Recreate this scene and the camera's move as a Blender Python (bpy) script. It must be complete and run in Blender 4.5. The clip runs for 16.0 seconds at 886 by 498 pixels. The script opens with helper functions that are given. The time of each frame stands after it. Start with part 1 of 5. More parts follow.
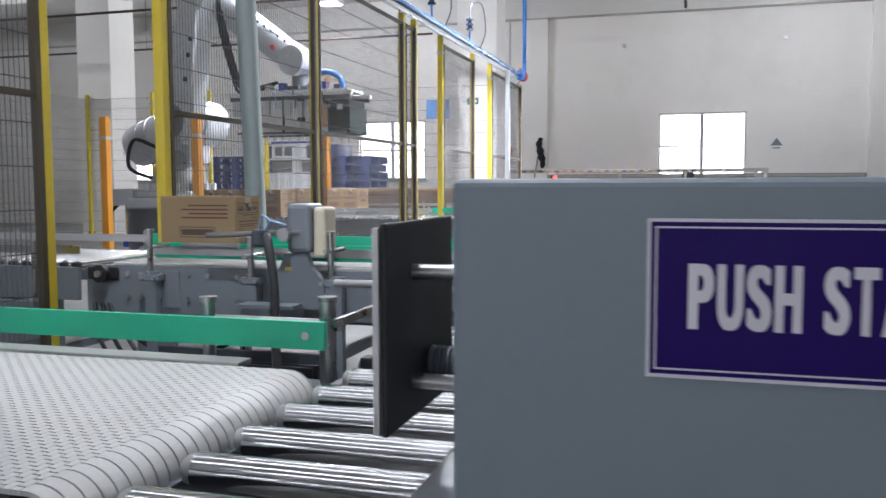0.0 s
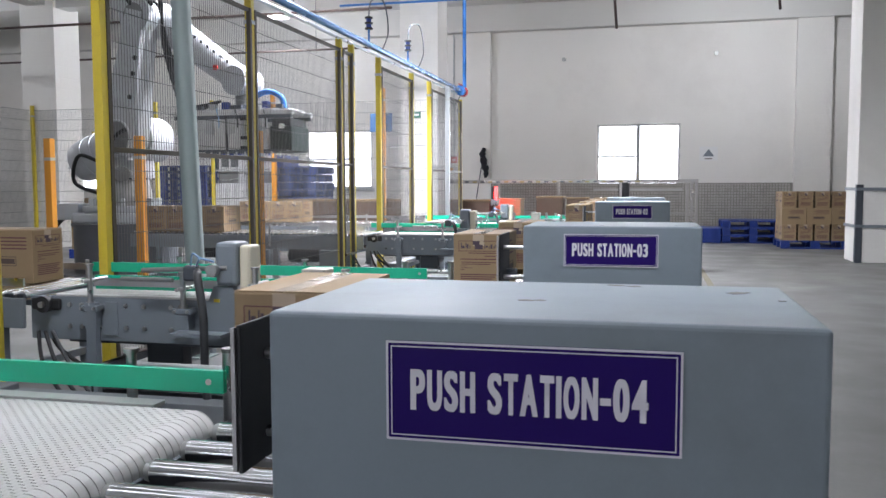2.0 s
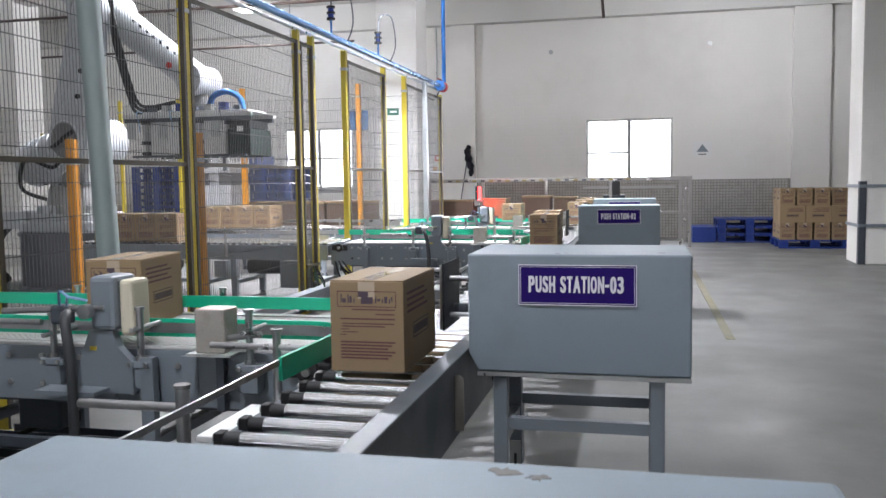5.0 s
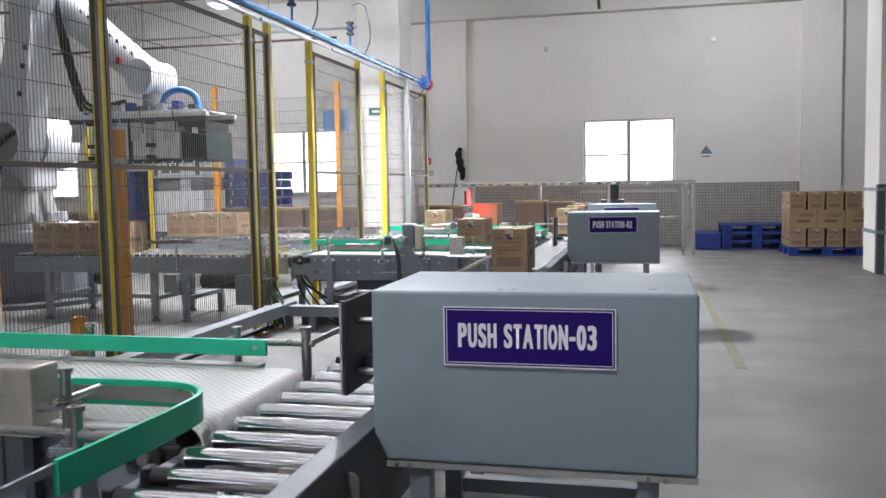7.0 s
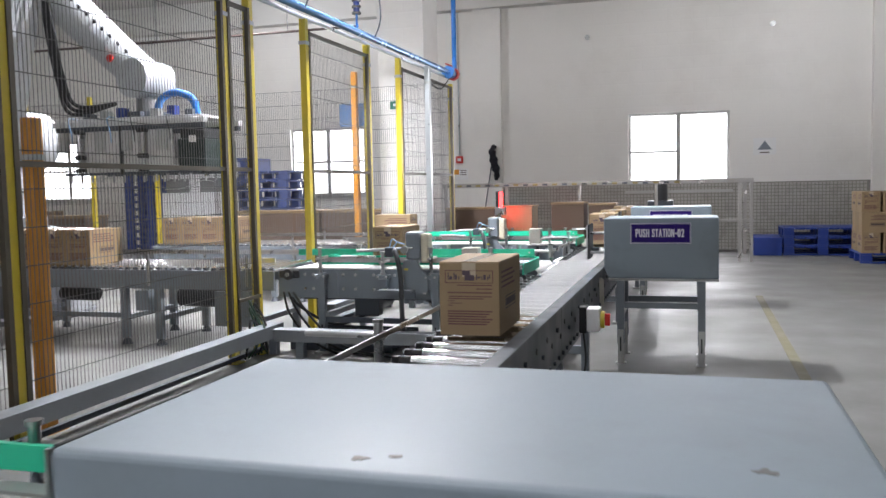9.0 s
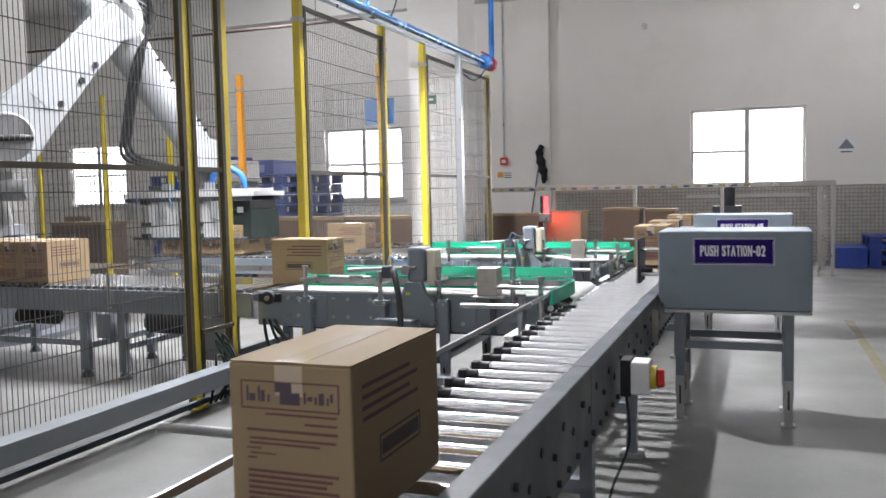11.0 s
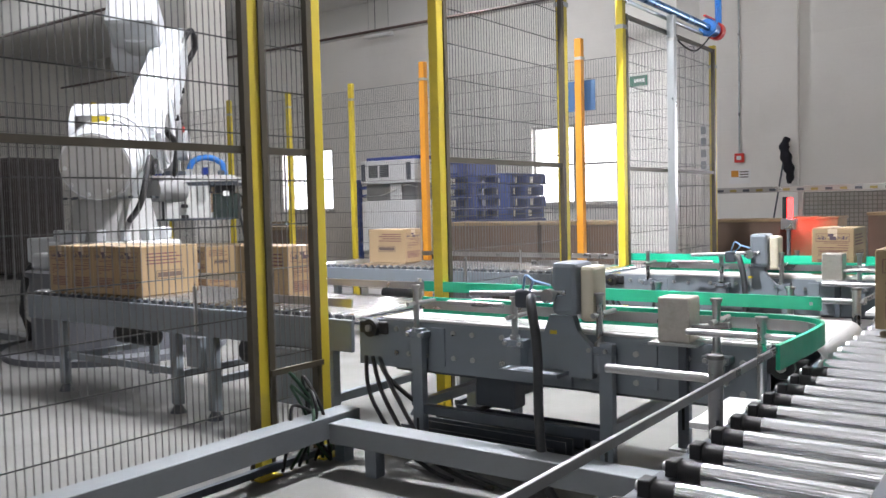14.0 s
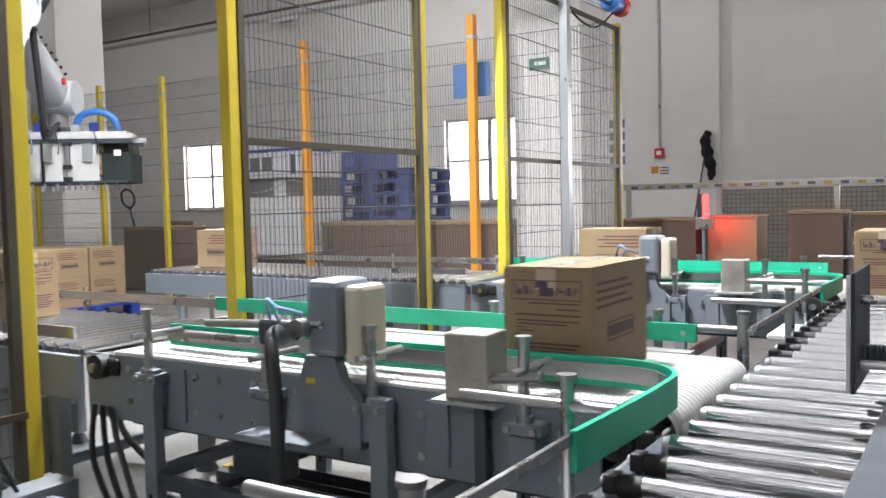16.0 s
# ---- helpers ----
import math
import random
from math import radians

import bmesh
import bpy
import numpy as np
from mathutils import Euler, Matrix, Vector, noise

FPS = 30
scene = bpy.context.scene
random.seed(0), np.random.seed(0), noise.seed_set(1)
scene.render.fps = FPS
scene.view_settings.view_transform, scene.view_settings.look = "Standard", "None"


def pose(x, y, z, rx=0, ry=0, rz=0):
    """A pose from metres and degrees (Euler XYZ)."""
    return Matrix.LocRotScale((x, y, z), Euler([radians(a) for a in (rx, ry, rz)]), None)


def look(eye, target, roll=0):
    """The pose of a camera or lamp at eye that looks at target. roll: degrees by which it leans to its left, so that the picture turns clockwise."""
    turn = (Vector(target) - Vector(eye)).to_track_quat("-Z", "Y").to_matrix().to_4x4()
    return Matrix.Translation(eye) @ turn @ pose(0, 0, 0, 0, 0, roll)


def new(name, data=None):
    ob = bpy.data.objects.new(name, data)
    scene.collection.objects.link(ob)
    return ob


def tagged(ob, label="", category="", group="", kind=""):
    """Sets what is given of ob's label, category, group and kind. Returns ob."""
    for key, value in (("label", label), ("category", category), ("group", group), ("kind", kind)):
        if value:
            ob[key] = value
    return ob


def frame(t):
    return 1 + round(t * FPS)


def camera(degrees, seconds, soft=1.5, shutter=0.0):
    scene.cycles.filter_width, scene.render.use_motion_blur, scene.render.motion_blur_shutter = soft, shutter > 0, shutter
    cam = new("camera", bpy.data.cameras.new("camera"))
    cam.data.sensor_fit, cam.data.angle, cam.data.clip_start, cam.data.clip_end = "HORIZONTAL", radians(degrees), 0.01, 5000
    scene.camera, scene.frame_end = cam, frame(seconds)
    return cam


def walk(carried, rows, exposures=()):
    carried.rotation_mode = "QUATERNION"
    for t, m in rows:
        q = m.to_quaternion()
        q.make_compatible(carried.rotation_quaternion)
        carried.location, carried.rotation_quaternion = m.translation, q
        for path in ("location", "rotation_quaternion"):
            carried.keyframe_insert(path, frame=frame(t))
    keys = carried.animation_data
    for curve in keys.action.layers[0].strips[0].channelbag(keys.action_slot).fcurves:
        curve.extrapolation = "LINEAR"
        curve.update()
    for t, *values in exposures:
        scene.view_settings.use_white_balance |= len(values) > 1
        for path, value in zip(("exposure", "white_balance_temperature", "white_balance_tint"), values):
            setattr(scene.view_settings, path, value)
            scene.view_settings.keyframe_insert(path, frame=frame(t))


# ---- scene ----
cam = camera(54.9, 16.0, 1.5, 0.35)
METRES, EYE, TILT, LEAN, TURN = 8.0, 1.01, 0.0, 0.0, 16.5
ROWS = [
    (0.0, 0.0, 0.0, 0.0, -0.01, -4.34, 0.17),
    (0.5, 0.0113, -0.0163, -0.0003, -2.01, -4.4, 0.19),
    (1.0, 0.0184, -0.0309, 0.0011, -2.4, -4.41, 0.15),
    (1.5, 0.0219, -0.0433, 0.0125, -2.71, -4.36, 0.11),
    (2.0, 0.0246, -0.0542, 0.0232, -3.04, -4.3, 0.19),
    (2.5, 0.027, -0.0608, 0.0262, -3.35, -4.25, 0.23),
    (3.0, 0.0283, -0.0587, 0.0273, -3.52, -4.25, 0.32),
    (3.5, 0.0307, -0.041, 0.0284, -3.65, -4.3, 0.45),
    (4.0, 0.0404, -0.0131, 0.0317, -3.29, -4.65, 0.68),
    (6.5, 0.0918, 0.1251, 0.0332, -3.53, -4.39, 0.96),
    (7.0, 0.1018, 0.1572, 0.0318, -3.18, -4.29, 0.97),
    (7.5, 0.1106, 0.1936, 0.0316, -2.97, -4.19, 1.01),
    (8.0, 0.1214, 0.2318, 0.031, -2.43, -4.34, 1.07),
    (8.5, 0.1332, 0.2709, 0.0297, -0.64, -4.33, 1.13),
    (9.0, 0.1421, 0.3113, 0.0314, -0.11, -4.22, 1.19),
    (11.5, 0.1827, 0.5035, 0.0296, 7.46, -3.55, 1.29),
    (12.0, 0.1848, 0.532, 0.0273, 13.73, -3.32, 1.28),
    (12.5, 0.1817, 0.5669, 0.0225, 17.94, -3.1, 1.31),
    (13.0, 0.1844, 0.602, 0.0211, 18.77, -2.96, 1.38),
    (13.5, 0.1914, 0.6465, 0.0209, 19.18, -2.88, 1.46),
    (14.0, 0.197, 0.6856, 0.0192, 19.44, -2.96, 1.39),
    (14.5, 0.2005, 0.7199, 0.017, 19.06, -2.97, 1.32),
    (15.0, 0.2083, 0.7522, 0.0135, 16.86, -2.97, 1.34),
    (15.5, 0.2197, 0.7936, 0.0162, 16.35, -3.04, 1.29),
    (16.0, 0.2308, 0.8329, 0.0147, 15.78, -3.1, 1.31),
]
walk(cam, [(t, pose(0, 0, EYE, TILT, LEAN, TURN) @ pose(METRES * x, METRES * y, METRES * z, 90 + pitch, roll, yaw)) for t, x, y, z, yaw, pitch, roll in ROWS],
     exposures=[(0.0, 0.26, 6200, 17), (4.0, 0.25, 6300, 17), (6.5, 0.13, 6380, 17), (9.0, 0.05, 6480, 17), (12.0, -0.12, 6520, 17), (16.0, -0.10, 6550, 17)])


# ---- light ----
world = bpy.data.worlds.new("world")
scene.world = world
world.use_nodes = True
wn = world.node_tree.nodes
sky = wn.new("ShaderNodeTexSky")
sky.sky_type, sky.sun_disc, sky.sun_elevation, sky.sun_rotation = "NISHITA", False, radians(45), radians(20)
wn["Background"].inputs[1].default_value = 0.15
world.node_tree.links.new(sky.outputs[0], wn["Background"].inputs[0])
scene.view_settings.exposure = 0.0


def area_lamp(name, m, sx, sy, power, colour=(0.93, 0.98, 1.0)):
    data = bpy.data.lights.new(name, "AREA")
    data.shape, data.size, data.size_y, data.energy, data.color = "RECTANGLE", sx, sy, power, colour
    ob = new(name, data)
    ob.matrix_world = m
    return ob


# ---- materials ----
def material(name, colour, rough=0.6, metal=0.0, vary=0.08, scale=3.0, fine=60.0, bump=0.05, stain=None, stain_amount=0.0,
             stain_scale=1.2, per_object=0.0, emit=None, coat=0.0, rough_vary=0.1):
    m = bpy.data.materials.new(name)
    m.use_nodes = True
    nt = m.node_tree
    n, l = nt.nodes, nt.links
    b = n["Principled BSDF"]
    b.inputs["Metallic"].default_value = metal
    b.inputs["Coat Weight"].default_value = coat
    tc = n.new("ShaderNodeTexCoord")
    geo = n.new("ShaderNodeNewGeometry")
    big = n.new("ShaderNodeTexNoise")
    big.inputs["Scale"].default_value, big.inputs["Detail"].default_value = scale, 6
    small = n.new("ShaderNodeTexNoise")
    small.inputs["Scale"].default_value, small.inputs["Detail"].default_value = fine, 4
    for t in (big, small):
        l.new(geo.outputs["Position"] if per_object == 0 else tc.outputs["Object"], t.inputs["Vector"])
    mix = n.new("ShaderNodeMix")
    mix.data_type = "RGBA"
    c = Vector(colour)
    mix.inputs[6].default_value = (*(c * (1 - vary * 2)), 1)
    mix.inputs[7].default_value = (*[min(1, v) for v in c * (1 + vary * 1.2)], 1)
    add = n.new("ShaderNodeMath")
    add.operation = "MULTIPLY_ADD"
    add.inputs[1].default_value = 0.35
    l.new(small.outputs[0], add.inputs[0])
    half = n.new("ShaderNodeMath")
    half.operation = "MULTIPLY"
    half.inputs[1].default_value = 0.65
    l.new(big.outputs[0], half.inputs[0])
    l.new(half.outputs[0], add.inputs[2])
    l.new(add.outputs[0], mix.inputs[0])
    col = mix.outputs[2]
    if per_object:
        info = n.new("ShaderNodeObjectInfo")
        hsv = n.new("ShaderNodeHueSaturation")
        mr = n.new("ShaderNodeMapRange")
        mr.inputs[3].default_value, mr.inputs[4].default_value = 1 - per_object, 1 + per_object
        l.new(info.outputs["Random"], mr.inputs[0])
        l.new(mr.outputs[0], hsv.inputs["Value"])
        l.new(col, hsv.inputs["Color"])
        col = hsv.outputs[0]
    if stain:
        st = n.new("ShaderNodeTexNoise")
        st.inputs["Scale"].default_value, st.inputs["Detail"].default_value, st.inputs["Roughness"].default_value = stain_scale, 8, 0.65
        l.new(geo.outputs["Position"], st.inputs["Vector"])
        ramp = n.new("ShaderNodeMapRange")
        ramp.inputs[1].default_value, ramp.inputs[2].default_value = 0.5, 0.75
        ramp.inputs[4].default_value = stain_amount
        l.new(st.outputs[0], ramp.inputs[0])
        m2 = n.new("ShaderNodeMix")
        m2.data_type = "RGBA"
        m2.inputs[7].default_value = (*stain, 1)
        l.new(ramp.outputs[0], m2.inputs[0])
        l.new(col, m2.inputs[6])
        col = m2.outputs[2]
    l.new(col, b.inputs["Base Color"])
    rr = n.new("ShaderNodeMapRange")
    rr.inputs[1].default_value, rr.inputs[2].default_value = 0.3, 0.7
    rr.inputs[3].default_value, rr.inputs[4].default_value = max(0.02, rough - rough_vary), min(1, rough + rough_vary)
    l.new(big.outputs[0], rr.inputs[0])
    l.new(rr.outputs[0], b.inputs["Roughness"])
    if bump:
        bp = n.new("ShaderNodeBump")
        bp.inputs["Strength"].default_value, bp.inputs["Distance"].default_value = bump, 0.01
        l.new(add.outputs[0], bp.inputs["Height"])
        l.new(bp.outputs[0], b.inputs["Normal"])
    if emit:
        b.inputs["Emission Color"].default_value = (*emit[:3], 1)
        b.inputs["Emission Strength"].default_value = emit[3]
    return m


WALL = material("wall_plaster", (0.80, 0.78, 0.74), 0.9, vary=0.04, scale=0.8, fine=25, bump=0.1, stain=(0.45, 0.42, 0.38), stain_amount=0.25, stain_scale=0.5)
def courses(m, width, height, depth):
    """Faint block courses that show through plaster, on walls along either axis."""
    nt = m.node_tree
    n, l = nt.nodes, nt.links
    geo, sep, add, join = (n.new("ShaderNode" + k) for k in ("NewGeometry", "SeparateXYZ", "Math", "CombineXYZ"))
    l.new(geo.outputs["Position"], sep.inputs[0])
    l.new(sep.outputs[0], add.inputs[0])
    l.new(sep.outputs[1], add.inputs[1])
    l.new(add.outputs[0], join.inputs[0])
    l.new(sep.outputs[2], join.inputs[1])
    br = n.new("ShaderNodeTexBrick")
    br.inputs["Scale"].default_value, br.inputs["Mortar Size"].default_value, br.inputs["Mortar Smooth"].default_value = 1.0, 0.02, 1.0
    br.inputs["Brick Width"].default_value, br.inputs["Row Height"].default_value = width, height
    l.new(join.outputs[0], br.inputs["Vector"])
    bp = n.new("ShaderNodeBump")
    bp.invert = True
    bp.inputs["Strength"].default_value, bp.inputs["Distance"].default_value = 0.25, depth
    l.new(br.outputs["Fac"], bp.inputs["Height"])
    old = n["Principled BSDF"].inputs["Normal"].links[0].from_socket
    l.new(old, bp.inputs["Normal"])
    l.new(bp.outputs[0], n["Principled BSDF"].inputs["Normal"])


courses(WALL, 0.45, 0.22, 0.003)
# for walls out of view, darkened so the chrome rollers reflect less light
DIMMERWALL = material("reflection_dimming_grey", (0.34, 0.335, 0.32), 0.85, vary=0.06, scale=0.8, stain=(0.25, 0.24, 0.22), stain_amount=0.3, stain_scale=0.6)
CEIL = material("ceiling_paint", (0.70, 0.69, 0.66), 0.9, vary=0.04, scale=0.8)
FLOOR = material("concrete_floor", (0.15, 0.148, 0.142), 0.5, vary=0.12, scale=1.3, fine=40, bump=0.05, stain=(0.075, 0.072, 0.065), stain_amount=0.55, stain_scale=0.9, rough_vary=0.15)
GREY = material("grey_paint", (0.185, 0.212, 0.24), 0.38, vary=0.06, scale=4, fine=120, bump=0.03, stain=(0.18, 0.17, 0.15), stain_amount=0.25, stain_scale=6)
DARK = material("dark_grey_paint", (0.055, 0.065, 0.08), 0.5, vary=0.1)
BLACK = material("black_rubber", (0.015, 0.015, 0.016), 0.6, vary=0.1)
STEEL = material("brushed_steel", (0.42, 0.42, 0.42), 0.33, 1.0, vary=0.05, scale=8, fine=200)
CHROME = material("chrome_roller", (0.85, 0.86, 0.88), 0.12, 1.0, vary=0.03, scale=10, per_object=0.06, rough_vary=0.03, bump=0)
YELLOW = material("yellow_paint", (0.60, 0.46, 0.035), 0.4, vary=0.06, scale=5, stain=(0.3, 0.24, 0.05), stain_amount=0.3, stain_scale=9)
ORANGE = material("orange_paint", (0.62, 0.26, 0.025), 0.4, vary=0.06, scale=5)
GREEN = material("green_plastic", (0.0, 0.42, 0.24), 0.38, vary=0.05, scale=8)
CARD = material("brown_cardboard", (0.285, 0.20, 0.112), 0.8, vary=0.07, scale=5, fine=90, per_object=0.08)
BLUE = material("blue_plastic", (0.01, 0.035, 0.22), 0.45, vary=0.08)
NAVY = material("navy_sign", (0.016, 0.002, 0.12), 0.6, vary=0.04)
NAVY.node_tree.nodes["Principled BSDF"].inputs["Specular IOR Level"].default_value = 0.2
WHITE = material("white_paint", (0.78, 0.78, 0.77), 0.4, vary=0.03)
RED = material("red_plastic", (0.65, 0.03, 0.02), 0.4, vary=0.06)
PIPEBLUE = material("blue_pipe_paint", (0.03, 0.17, 0.5), 0.35, vary=0.06)


# ---- builders ----
def box(bm, x0, x1, y0, y1, z0, z1, bevel=0.0):
    vs = [bm.verts.new((x, y, z)) for z in (z0, z1) for y in (y0, y1) for x in (x0, x1)]
    fs = [bm.faces.new([vs[i] for i in f]) for f in ((0, 2, 3, 1), (4, 5, 7, 6), (0, 1, 5, 4), (2, 6, 7, 3), (0, 4, 6, 2), (1, 3, 7, 5))]
    if bevel:
        es = list({e for f in fs for e in f.edges})
        bmesh.ops.bevel(bm, geom=es, offset=bevel, segments=2, affect="EDGES", profile=0.5)
    return bm


def rod(bm, a, b, r, n=10, r2=None, cap=True):
    a, b = Vector(a), Vector(b)
    d = (b - a).normalized()
    u = d.orthogonal().normalized()
    v = d.cross(u)
    r2 = r if r2 is None else r2
    rings = []
    for p, q in ((a, r), (b, r2)):
        rings.append([bm.verts.new(p + (u * math.cos(2 * math.pi * i / n) + v * math.sin(2 * math.pi * i / n)) * q) for i in range(n)])
    for i in range(n):
        f = bm.faces.new((rings[0][i], rings[0][(i + 1) % n], rings[1][(i + 1) % n], rings[1][i]))
        f.smooth = True
    if cap:
        for ring, flip in ((rings[0], True), (rings[1], False)):
            vs = [bm.verts.new(q.co) for q in ring]
            bm.faces.new(vs[::-1] if flip else vs)
    return bm


def tube(bm, pts, r, n=8):
    pts = [Vector(p) for p in pts]
    rings = []
    u = (pts[1] - pts[0]).orthogonal().normalized()
    for i, p in enumerate(pts):
        d = (pts[min(i + 1, len(pts) - 1)] - pts[max(i - 1, 0)]).normalized()
        u = (u - d * u.dot(d)).normalized()
        v = d.cross(u)
        rr = r[i] if isinstance(r, (list, tuple)) else r
        rings.append([bm.verts.new(p + (u * math.cos(2 * math.pi * k / n) + v * math.sin(2 * math.pi * k / n)) * rr) for k in range(n)])
    for a, b in zip(rings, rings[1:]):
        for k in range(n):
            bm.faces.new((a[k], a[(k + 1) % n], b[(k + 1) % n], b[k])).smooth = True
    bm.faces.new(rings[0][::-1])
    bm.faces.new(rings[-1])
    return bm


def bez(pts, steps=8):
    """A smooth line through the points."""
    pts = [Vector(p) for p in pts]
    out = []
    for i in range(len(pts) - 1):
        p0, p1, p2, p3 = pts[max(i - 1, 0)], pts[i], pts[i + 1], pts[min(i + 2, len(pts) - 1)]
        for k in range(steps):
            t = k / steps
            out.append(0.5 * (2 * p1 + (p2 - p0) * t + (2 * p0 - 5 * p1 + 4 * p2 - p3) * t * t + (3 * p1 - p0 - 3 * p2 + p3) * t ** 3))
    return out + [pts[-1]]


def ribbon(bm, pts, z0, z1, t):
    """An upright strip of thickness t along a plan line."""
    pts = [Vector((p[0], p[1], 0)) for p in pts]
    rows = []
    for i, p in enumerate(pts):
        d = (pts[min(i + 1, len(pts) - 1)] - pts[max(i - 1, 0)]).normalized()
        s = Vector((-d.y, d.x, 0)) * t / 2
        rows.append([bm.verts.new((q.x, q.y, z)) for q, z in ((p + s, z0), (p - s, z0), (p - s, z1), (p + s, z1))])
    for a, b in zip(rows, rows[1:]):
        for k in range(4):
            bm.faces.new((a[k], b[k], b[(k + 1) % 4], a[(k + 1) % 4]))
    bm.faces.new(rows[0])
    bm.faces.new(rows[-1][::-1])
    return bm


def mesh_of(name, bm, mat):
    bmesh.ops.recalc_face_normals(bm, faces=bm.faces)
    me = bpy.data.meshes.new(name)
    bm.to_mesh(me)
    bm.free()
    for m in (mat if isinstance(mat, (list, tuple)) else [mat]):
        me.materials.append(m)
    return me


def part(name, bm, mat, parent=None, label="", at=None):
    """One mesh object under a thing; with at, moved to that place in its parent's space."""
    ob = new(name, mesh_of(name, bm, mat) if isinstance(bm, bmesh.types.BMesh) else bm)
    ob.parent = parent
    if at is not None:
        ob.matrix_basis = at if isinstance(at, Matrix) else Matrix.Translation(at)
    if label:
        ob["label"] = label
    return ob


def thing(name, label, category, at=(0, 0, 0), group="", turn=0):
    ob = new(name)
    ob.matrix_basis = pose(*at, 0, 0, turn)
    return tagged(ob, label, category, group)


def B():
    return bmesh.new()


def setting(name, bm, mat, label="", category="structure"):
    return tagged(part(name, bm, mat), label or name.replace("_", " "), category, kind="structure")


# ---- structure ----
X0, X1, Y0, Y1, H = -22.0, 6.0, -10.0, 19.0, 5.2
BEAM = material("beam_paint", (0.66, 0.65, 0.62), 0.9, vary=0.04, scale=0.8)
TILE = material("glazed_wall_tile", (0.42, 0.40, 0.36), 0.3, vary=0.08, scale=6, stain=(0.4, 0.37, 0.33), stain_amount=0.4)
GLOW = material("daylight_backdrop", (0.9, 0.93, 1.0), 0.9, vary=0.0, bump=0, emit=(0.95, 0.98, 1.0, 3.5))
LAMPGLOW = material("lamp_diffuser", (0.9, 0.9, 0.9), 0.5, vary=0.0, bump=0, emit=(1.0, 0.98, 0.95, 6.0))
ALU = material("window_aluminium", (0.5, 0.5, 0.48), 0.4, 0.6, vary=0.05)

setting("floor", box(B(), X0 - 0.3, X1 + 0.3, Y0 - 0.3, Y1 + 0.3, -0.2, 0), FLOOR, "worn grey concrete factory floor with stains", "floor")
setting("ceiling", box(B(), X0 - 0.3, X1 + 0.3, Y0 - 0.3, Y1 + 0.3, H, H + 0.2), CEIL, "white painted concrete ceiling slab", "ceiling")
setting("wall_west", box(B(), X0 - 0.3, X0, Y0, Y1, 0, H), WALL, "off-white plastered factory wall", "wall")
setting("wall_east", box(B(), X1, X1 + 0.3, Y0, Y1, 0, H), DIMMERWALL, "dull grey factory wall out of view, darkened for roller reflections", "wall")

WINDOWS = [(-14.05, -12.55, 1.10, 2.42), (-7.7, -6.05, 1.12, 2.50), (-0.8, 0.99, 1.10, 2.52)]


def pierced_wall(x0, x1, y0, y1, h, holes):
    bm, xs = B(), x0
    for a, b, c, d in holes:
        box(bm, xs, a, y0, y1, 0, h)
        box(bm, a, b, y0, y1, 0, c)
        box(bm, a, b, y0, y1, d, h)
        xs = b
    return box(bm, xs, x1, y0, y1, 0, h)


setting("wall_north", pierced_wall(X0, X1, Y1, Y1 + 0.25, H, WINDOWS[:2] + [(-0.8, 0.1, 1.10, 2.52), (0.1, 0.99, 0.96, 2.52)]), WALL, "stained off-white plastered wall with windows", "wall")
# unseen south windows, added with area lamps to fill the station fronts
SOUTH = [(-14.0, -11.5, 1.0, 3.0), (-8.5, -6.0, 1.0, 3.0), (-2.8, -0.3, 1.0, 3.0), (1.6, 4.1, 1.0, 3.0)]
setting("wall_south", pierced_wall(X0, X1, Y0 - 0.25, Y0, H, SOUTH), DIMMERWALL, "dull grey wall out of view with added windows, darkened for roller reflections", "wall")
for i, (a, b, c, d) in enumerate(SOUTH):
    w = tagged(part("window_%d" % (i + 4), box(B(), a - 0.05, b + 0.05, Y0, Y0 + 0.04, c - 0.05, c), ALU), "unseen aluminium framed window added as fill light from the south", "window", kind="structure")
    part("mullion", box(B(), (a + b) / 2 - 0.04, (a + b) / 2 + 0.04, Y0 - 0.12, Y0 - 0.06, c, d), ALU, w)
    area_lamp("window_daylight", look(((a + b) / 2, Y0 - 0.26, (c + d) / 2), ((a + b) / 2, Y0 + 6, 0.9)), b - a, d - c, 37, (0.92, 0.97, 1.0))
# south glow belongs to the added windows, north glow to the real ones
setting("backdrop", box(B(), -20, 6, -13.1, -13.0, -1, 7), GLOW, "bright hazy daylight outside the windows", "sky")
setting("backdrop", box(B(), -20, 6, 22.0, 22.1, -1, 7), GLOW, "bright hazy daylight outside the windows", "sky")
